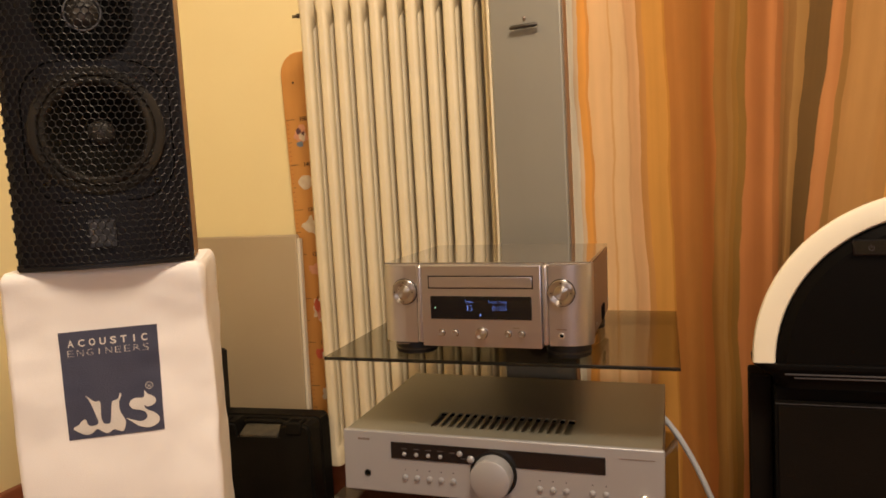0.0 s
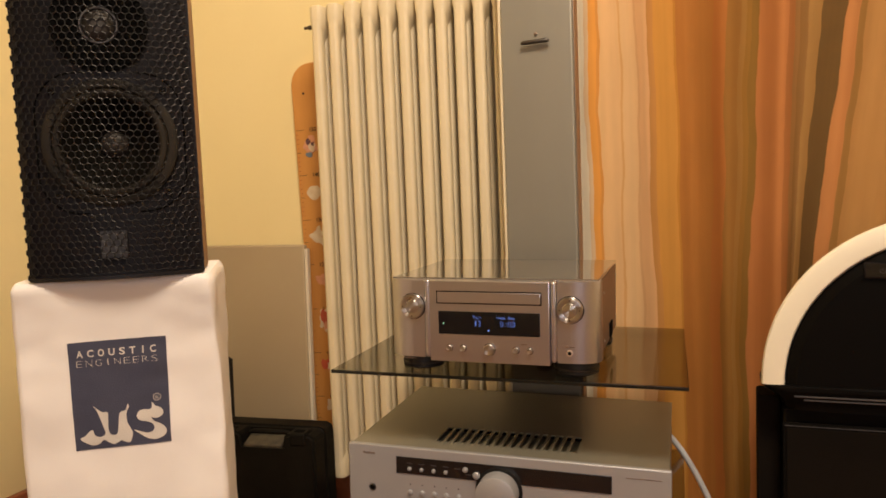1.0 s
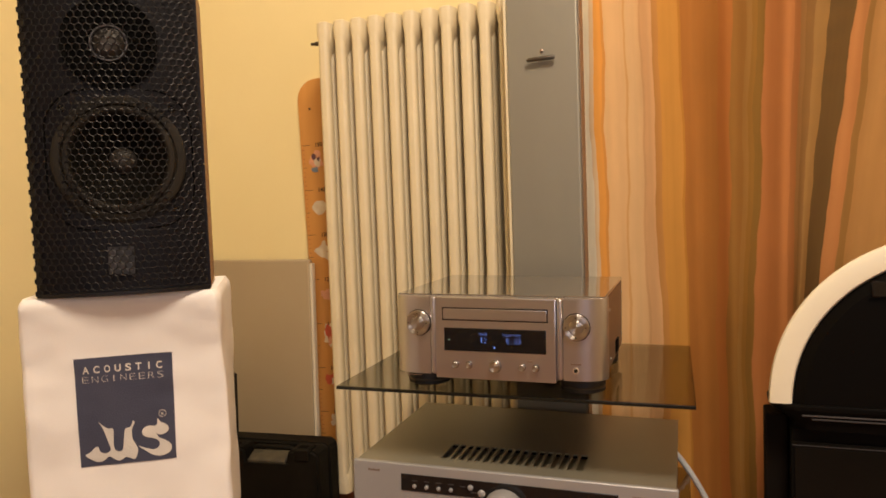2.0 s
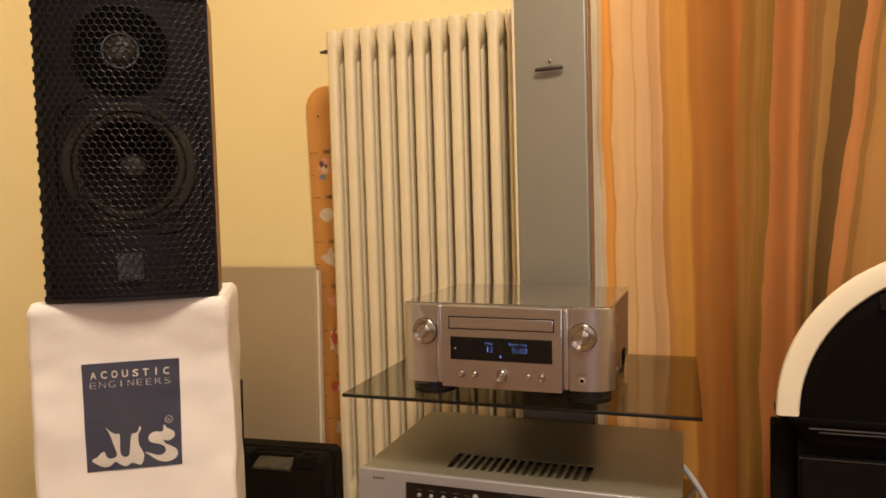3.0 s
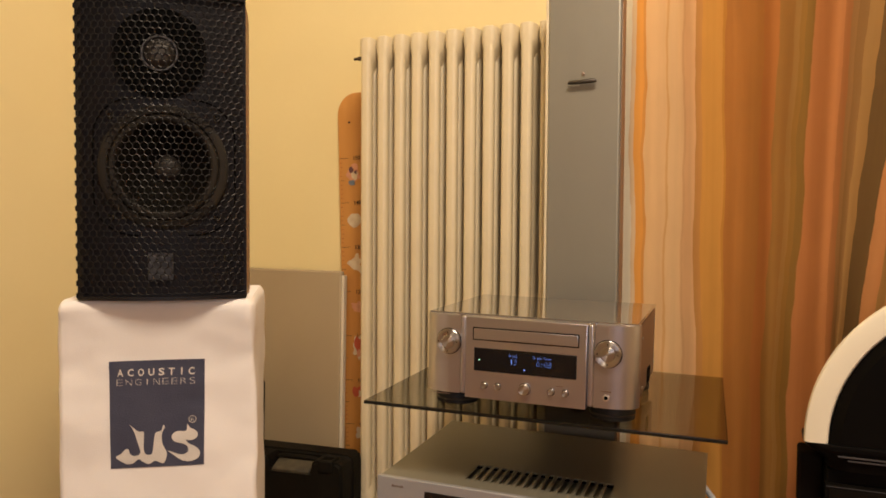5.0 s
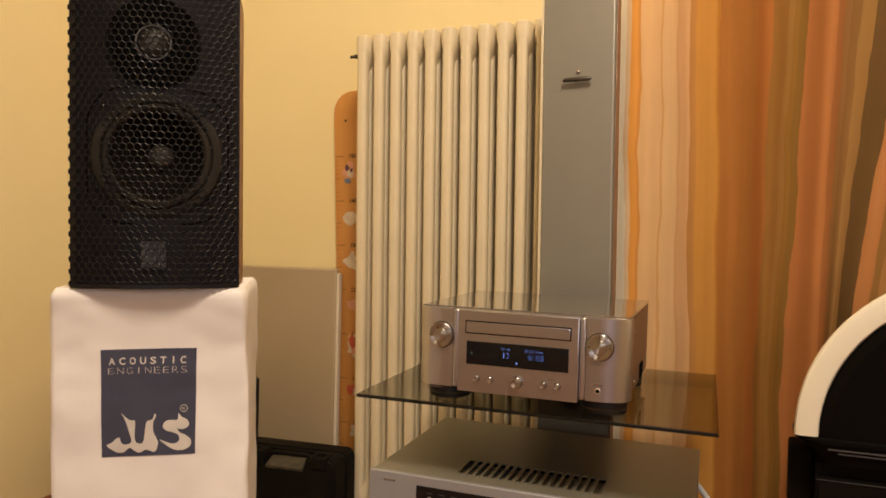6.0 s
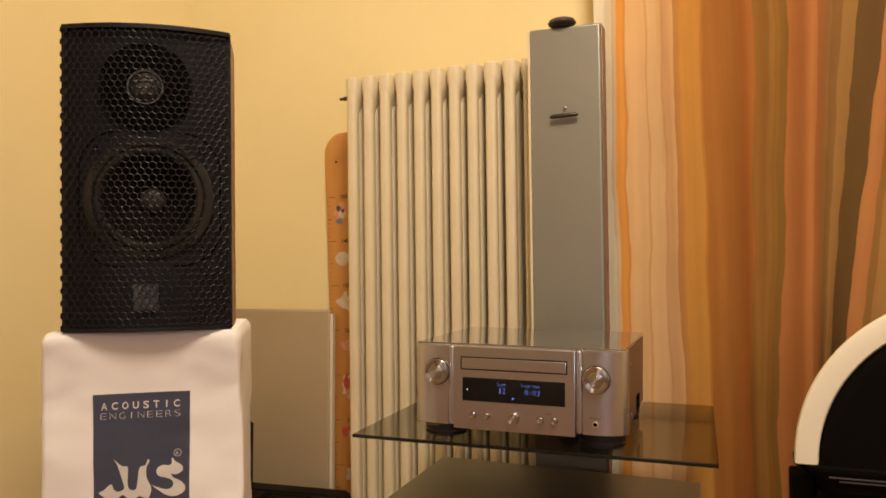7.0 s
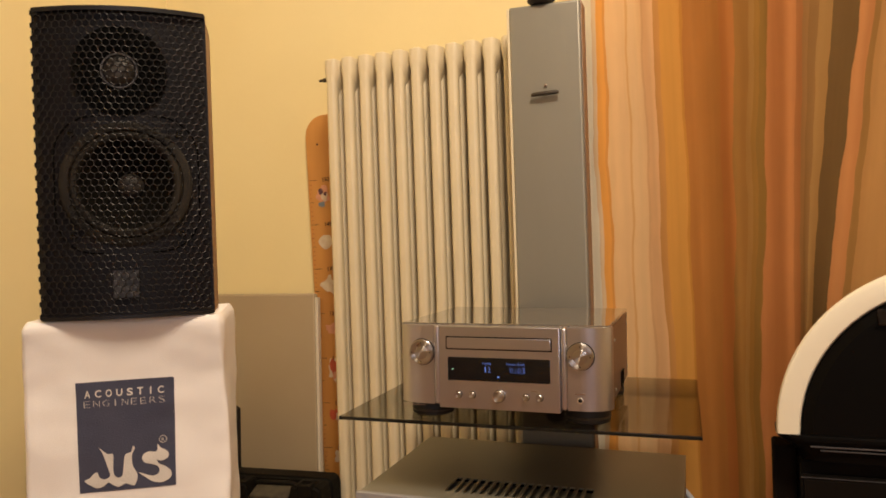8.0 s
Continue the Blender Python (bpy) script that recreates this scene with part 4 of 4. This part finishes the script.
    for pts in (flowing(wave), flowing(swirl)):
        bm = bmesh.new()
        f = bm.faces.new([bm.verts.new((px0 + w * u, 0, pz1 - (pz1 - pz0) * v)) for u, v in pts])
        f.normal_update()
        bmesh.ops.triangulate(bm, faces=[f], ngon_method="EAR_CLIP")
        part("wave_emblem", lay(bm, 0.0012), M_PRINT, pr)
    bm = lathe([(0.0040, 0), (0.0034, 0)], pose(px0 + w * 0.872, 0, pz1 - (pz1 - pz0) * 0.566) @ TO_FRONT, 24)
    part("ring_mark", lay(bm, 0.0012), M_PRINT, pr)
    words("R", px0 + w * 0.857, pz1 - (pz1 - pz0) * 0.584, 0.0048, 0.0030, 0.0)
    return c


build_cover()


# ---- loudspeaker ----
def build_speaker():
    s = thing("loudspeaker", pose(-0.3035, 0.697, 0.6680, 0, 0, 34.4), "black bookshelf loudspeaker with honeycomb grille and wood sides", "loudspeaker")
    hw, H, D, bulge = 0.0835, 0.316, 0.205, 0.018

    def front(x):
        return -bulge * (1 - (x / hw) ** 2)

    # cabinet with gently bowed sides
    bm = bmesh.new()
    lo, hi, outer = [], [], []
    for k in range(15):
        y = 0.004 + (D - 0.004) * k / 14
        outer.append((hw - 0.001 + 0.004 * math.sin(k / 14 * 1.4) - 0.018 * (k / 14) ** 3, y))
    ringp = outer + [(-x, y) for x, y in outer[::-1]]
    for x, y in ringp:
        lo.append(bm.verts.new((x, y, 0.001)))
        hi.append(bm.verts.new((x, y, H)))
    n = len(ringp)
    for i in range(n - 1):
        bm.faces.new((lo[i], lo[i + 1], hi[i + 1], hi[i]))
    bm.faces.new(lo[::-1])
    bm.faces.new(hi)
    part("cabinet", bm, M_VENEER, s, "wood veneered cabinet")
    # curved black baffle with a round opening for the bass driver
    yb = -0.0115
    wz, tz, wx = 0.1365, 0.252, 0.003
    bm = bmesh.new()
    nu, nv, sheet = 64, 120, []
    for k in range(nv + 1):
        row = []
        for i in range(nu + 1):
            x = (-hw + 2 * hw * i / nu) * 1.011
            row.append(bm.verts.new((x, min(0.0045, front(x) * 0.75 + 0.0030), H * k / nv)))
        sheet.append(row)
    for k in range(nv):
        for i in range(nu):
            x, z = (-hw + 2 * hw * (i + 0.5) / nu) * 1.011, H * (k + 0.5) / nv
            if math.hypot(x - wx, z - wz) > 0.0570:
                bm.faces.new((sheet[k][i], sheet[k][i + 1], sheet[k + 1][i + 1], sheet[k + 1][i]))
    for v in [v for v in bm.verts if not v.link_faces]:
        bm.verts.remove(v)
    baffle = part("baffle", bm, M_BAFFLE, s)
    for x0, x1, z0, z1 in ((-hw, hw, 0.0, 0.003), (-hw, hw, H - 0.003, H), (-hw - 0.0008, -hw + 0.002, 0.003, H - 0.003), (hw - 0.002, hw + 0.0008, 0.003, H - 0.003)):
        part("baffle_edge", box(x0, x1, 0.0025, 0.0060, z0, z1), M_BAFFLE, baffle)
    # bass driver
    wf = part("woofer_frame", lathe([(0.0640, -0.001), (0.0640, 0.0016), (0.0615, 0.0026), (0.0560, 0.0022), (0.0545, 0.0005)], pose(wx, yb + 0.002, wz) @ TO_FRONT, 56), M_RIM, baffle)
    part("surround", lathe([(0.0545, 0.0006), (0.0530, 0.0030), (0.0500, 0.0038), (0.0470, 0.0028), (0.0455, 0.0008)], pose(wx, yb + 0.002, wz) @ TO_FRONT, 56), M_RIM, wf)
    part("cone", lathe([(0.0458, 0.0010), (0.0380, -0.0045), (0.0270, -0.0130), (0.0170, -0.0205), (0.0125, -0.0225)], pose(wx, yb + 0.003, wz) @ TO_FRONT, 56), M_CONE, wf)
    part("dust_cap", lathe([(0.0135, -0.0220), (0.0125, -0.0190), (0.0085, -0.0160), (0, -0.0148)], pose(wx, yb + 0.003, wz) @ TO_FRONT, 40), M_CAP, wf)
    # edge of the driver's square mounting plate
    rim = []
    for cx, cz, a0 in ((1, 1, 0), (-1, 1, 90), (-1, -1, 180), (1, -1, 270)):
        for q in range(0, 91, 10):
            t = math.radians(a0 + q)
            x = wx + cx * 0.030 + 0.040 * math.cos(t)
            rim.append((x, front(x) * 0.75 + 0.0030, wz + cz * 0.030 + 0.040 * math.sin(t)))
    part("plate_edge", tube(rim + rim[:1], 0.0009, 6), M_HOLE, wf)
    for sx in (-1, 1):
        for sz in (-1, 1):
            part("screw", lathe([(0.0036, 0), (0.0036, 0.0016), (0.0018, 0.0020), (0, 0.0008)], pose(wx + sx * 0.0520, front(0.052) * 0.75 + 0.0035, wz + sz * 0.0520) @ TO_FRONT, 14), M_BLACKGLOSS, wf)
    # tweeter in a round shallow plate
    tw = part("tweeter_plate", lathe([(0.0460, 0.0), (0.0460, 0.0012), (0.0445, 0.0018), (0.0200, 0.0004), (0.0165, -0.0006)], pose(0, yb - 0.0005, tz) @ TO_FRONT, 56), M_HOLE, baffle)
    part("dome_ring", lathe([(0.0185, 0.0010), (0.0178, 0.0026), (0.0165, 0.0026), (0.0160, 0.0010)], pose(0, yb - 0.0005, tz) @ TO_FRONT, 48), M_DARKMETAL, tw)
    part("tweeter_dome", lathe([(0.0150, 0.0008), (0.0120, 0.0038), (0.0070, 0.0058), (0, 0.0068)], pose(0, yb - 0.0005, tz) @ TO_FRONT, 40), M_CAP, tw)
    # honeycomb grille bent over the whole front
    pitch = 0.0074
    R, r_in, deep = pitch / math.sqrt(3), pitch / math.sqrt(3) - 0.00045, 0.0010
    verts, faces = [], []
    row, z = 0, R * 0.9
    while z < H - R * 0.6:
        off = pitch / 2 if row % 2 else 0.0
        k = -12
        while k <= 12:
            x = k * pitch + off
            k += 1
            if x > hw - 0.0005 or x < -hw - 0.0010:
                continue
            base = len(verts)
            for rad, dy in ((R, 0.0), (r_in, -0.0002), (r_in, deep)):
                for i in range(6):
                    t = math.pi / 6 + i * math.pi / 3
                    px, pz = x + rad * math.cos(t), z + rad * math.sin(t)
                    px = max(-hw - 0.0024, min(hw + 0.0006, px))
                    verts.append((px, -bulge * (1 - (px / hw) ** 2) - 0.0012 + dy, min(max(pz, 0.0), H)))
            for i in range(6):
                j = (i + 1) % 6
                faces.append((base + i, base + j, base + 6 + j, base + 6 + i))
                faces.append((base + 6 + i, base + 6 + j, base + 12 + j, base + 12 + i))
            if x < -hw + 0.0030:   # the blind cells of the folded edge
                faces.append(tuple(base + 12 + i for i in range(6)))
        row += 1
        z += pitch * math.sqrt(3) / 2
    me = bpy.data.meshes.new("grille")
    me.from_pydata(verts, [], faces)
    me.materials.append(M_GRILLE)
    gr = new("grille", me)
    gr.parent = s
    tagged(gr, "black honeycomb metal grille")
    # rim of the grille at top and bottom
    for z0, z1 in ((H - 0.0040, H + 0.0005), (-0.0005, 0.0035)):
        bm = bmesh.new()
        a = []
        for i in range(25):
            x = -hw + 2 * hw * i / 24
            y = front(x) - 0.0016
            a.append((bm.verts.new((x, y, z0)), bm.verts.new((x, y, z1)), bm.verts.new((x, 0.004, z1)), bm.verts.new((x, 0.004, z0))))
        for p, q in zip(a, a[1:]):
            for i in range(4):
                bm.faces.new((p[i], p[(i + 1) % 4], q[(i + 1) % 4], q[i]))
        bm.faces.new(a[0])
        bm.faces.new(a[-1][::-1])
        part("grille_rim", bm, M_GRILLE, gr)
    part("badge", box(-0.0125, 0.0125, -bulge + 0.0022, -bulge + 0.0045, 0.0205, 0.0485, 0.0004), M_PLATE, baffle, "small grey badge behind the grille")
    return s


build_speaker()


# ---- dome-shaped radio on a black cabinet ----
def build_dome():
    d = thing("dome_radio", pose(0.517, 1.02, 0.474), "dome-shaped radio with ivory shell and black front", "radio")
    Ro, Ri, zb, depth = 0.1948, 0.1690, 0.030, 0.34

    def arc(r, y, n=48, z=zb):
        e = 1 - 0.025 * max(0.0, min(1.0, (r - Ri) / 0.02))   # the rim is a little squarer than the face
        out = []
        for k in range(n + 1):
            c, q = math.cos(math.pi * k / n), math.sin(math.pi * k / n)
            out.append((r * math.copysign(abs(c) ** e, c), y, z + r * abs(q) ** e))
        return out

    bm = bmesh.new()
    prof = [(Ri, 0.012), (Ri + 0.0008, 0.003), (Ri + 0.0025, 0.0012), (Ro - 0.006, 0.0), (Ro - 0.0015, 0.002), (Ro, 0.006), (Ro - 0.007, 0.04), (Ro - 0.026, 0.14), (Ro - 0.052, depth), (Ri - 0.052, depth), (Ri - 0.026, 0.14)]
    rings = [[bm.verts.new(c) for c in arc(r, y)] for r, y in prof]
    for i in range(len(rings)):
        a, b = rings[i], rings[(i + 1) % len(rings)]
        for k in range(48):
            bm.faces.new((a[k], a[k + 1], b[k + 1], b[k]))
    bm.faces.new([r[0] for r in rings])
    bm.faces.new([r[-1] for r in rings][::-1])
    part("shell", bm, M_SHELL, d, "ivory plastic shell")
    bm = bmesh.new()
    fr = [bm.verts.new(c) for c in arc(Ri - 0.0008, 0.006)]
    mid = [bm.verts.new(c) for c in arc(Ri - 0.012, 0.001)]
    bk = [bm.verts.new(c) for c in arc(Ri - 0.055, depth * 0.9)]
    for a, b in ((bk, fr), (fr, mid)):
        for k in range(48):
            bm.faces.new((a[k], a[k + 1], b[k + 1], b[k]))
    bm.faces.new(mid)
    bm.faces.new([fr[0], mid[0], mid[-1], fr[-1], bk[-1], bk[0]])
    bm.faces.new(bk[::-1])
    face = part("front_face", bm, M_PIANO, d, "black lacquered front")
    part("panel_seam", box(-0.092, 0.092, -0.0006, 0.003, 0.1515, 0.1535), M_HOLE, face)
    part("control_strip", box(-0.090, 0.090, -0.0022, 0.003, 0.1540, 0.1720, 0.002), M_BLACKGLOSS, face)
    for x in (-0.0715, -0.052):
        t = [(x + 0.0026 * math.cos(math.radians(q)), -0.0024, 0.1625 + 0.0026 * math.sin(math.radians(q))) for q in range(-230, 51, 20)]
        part("power_mark", tube(t, 0.0003, 6), M_BADGE, face)
        part("power_mark", tube([(x, -0.0024, 0.1625), (x, -0.0024, 0.1658)], 0.0003, 6), M_BADGE, face)
    # base that draws in towards the cabinet, with two fine ridges
    def skirt(levels):
        """A rounded block through (half width, front, height) levels."""
        bm = bmesh.new()
        rings = []
        for hx, y0, z in levels:
            ring = []
            for cx, cy, a0 in ((1, 1, 0), (-1, 1, 90), (-1, 0, 180), (1, 0, 270)):
                for q in range(0, 91, 18):
                    t = math.radians(a0 + q)
                    bx, by = cx * (hx - 0.025), (0.055 if cy else y0 + 0.025)
                    ring.append(bm.verts.new((bx + 0.025 * math.cos(t), by + 0.025 * math.sin(t), z)))
            rings.append(ring)
        for a, b in zip(rings, rings[1:]):
            for i in range(len(a)):
                j = (i + 1) % len(a)
                bm.faces.new((a[i], a[j], b[j], b[i]))
        bm.faces.new(rings[0][::-1])
        bm.faces.new(rings[-1])
        return bm
    part("base", skirt([(0.170, 0.004, 0.0), (0.172, 0.003, 0.007), (0.176, 0.002, 0.0125), (0.185, 0.0, 0.0185), (0.1925, -0.002, 0.0235), (0.1945, -0.002, 0.0275), (0.1940, -0.001, 0.0297)]), M_PIANO, d)
    for hx, y, z in ((0.150, 0.0020, 0.0135), (0.160, 0.0008, 0.0176)):
        part("ridge", box(-hx, hx, y - 0.003, y + 0.002, z - 0.0009, z + 0.0009, 0.0006), M_BADGE, d)
    return d


build_dome()
k = thing("side_cabinet", pose(0.536, 1.03, 0.0), "tall black cabinet with a cloth front standing on the floor", "cabinet")
part("body", box(-0.190, 0.190, 0.006, 0.13, 0.012, 0.4735, 0.004, 3), M_PIANO, k)
for sg in (-1, 1):
    part("side_post", box(sg * 0.2035 - 0.0130, sg * 0.2035 + 0.0130, 0.030, 0.075, 0.012, 0.481, 0.003), M_SPEAKERCLOTH, k)
part("top_edge", box(-0.189, 0.189, -0.0016, 0.0006, 0.4535, 0.4542), M_BADGE, k)
part("front_frame", box(-0.190, 0.190, -0.0004, 0.0055, 0.016, 0.4570, 0.002), M_PIANO, k)
part("front_cloth", box(-0.186, 0.186, -0.0030, -0.0005, 0.018, 0.4520, 0.001), M_SPEAKERCLOTH, k)
for x in (-0.16, 0.16):
    for y in (0.03, 0.11):
        part("foot", lathe([(0, 0), (0.015, 0), (0.017, 0.003), (0.017, 0.0122), (0, 0.0122)], pose(x, y, 0.0), 20), M_RUBBER, k)
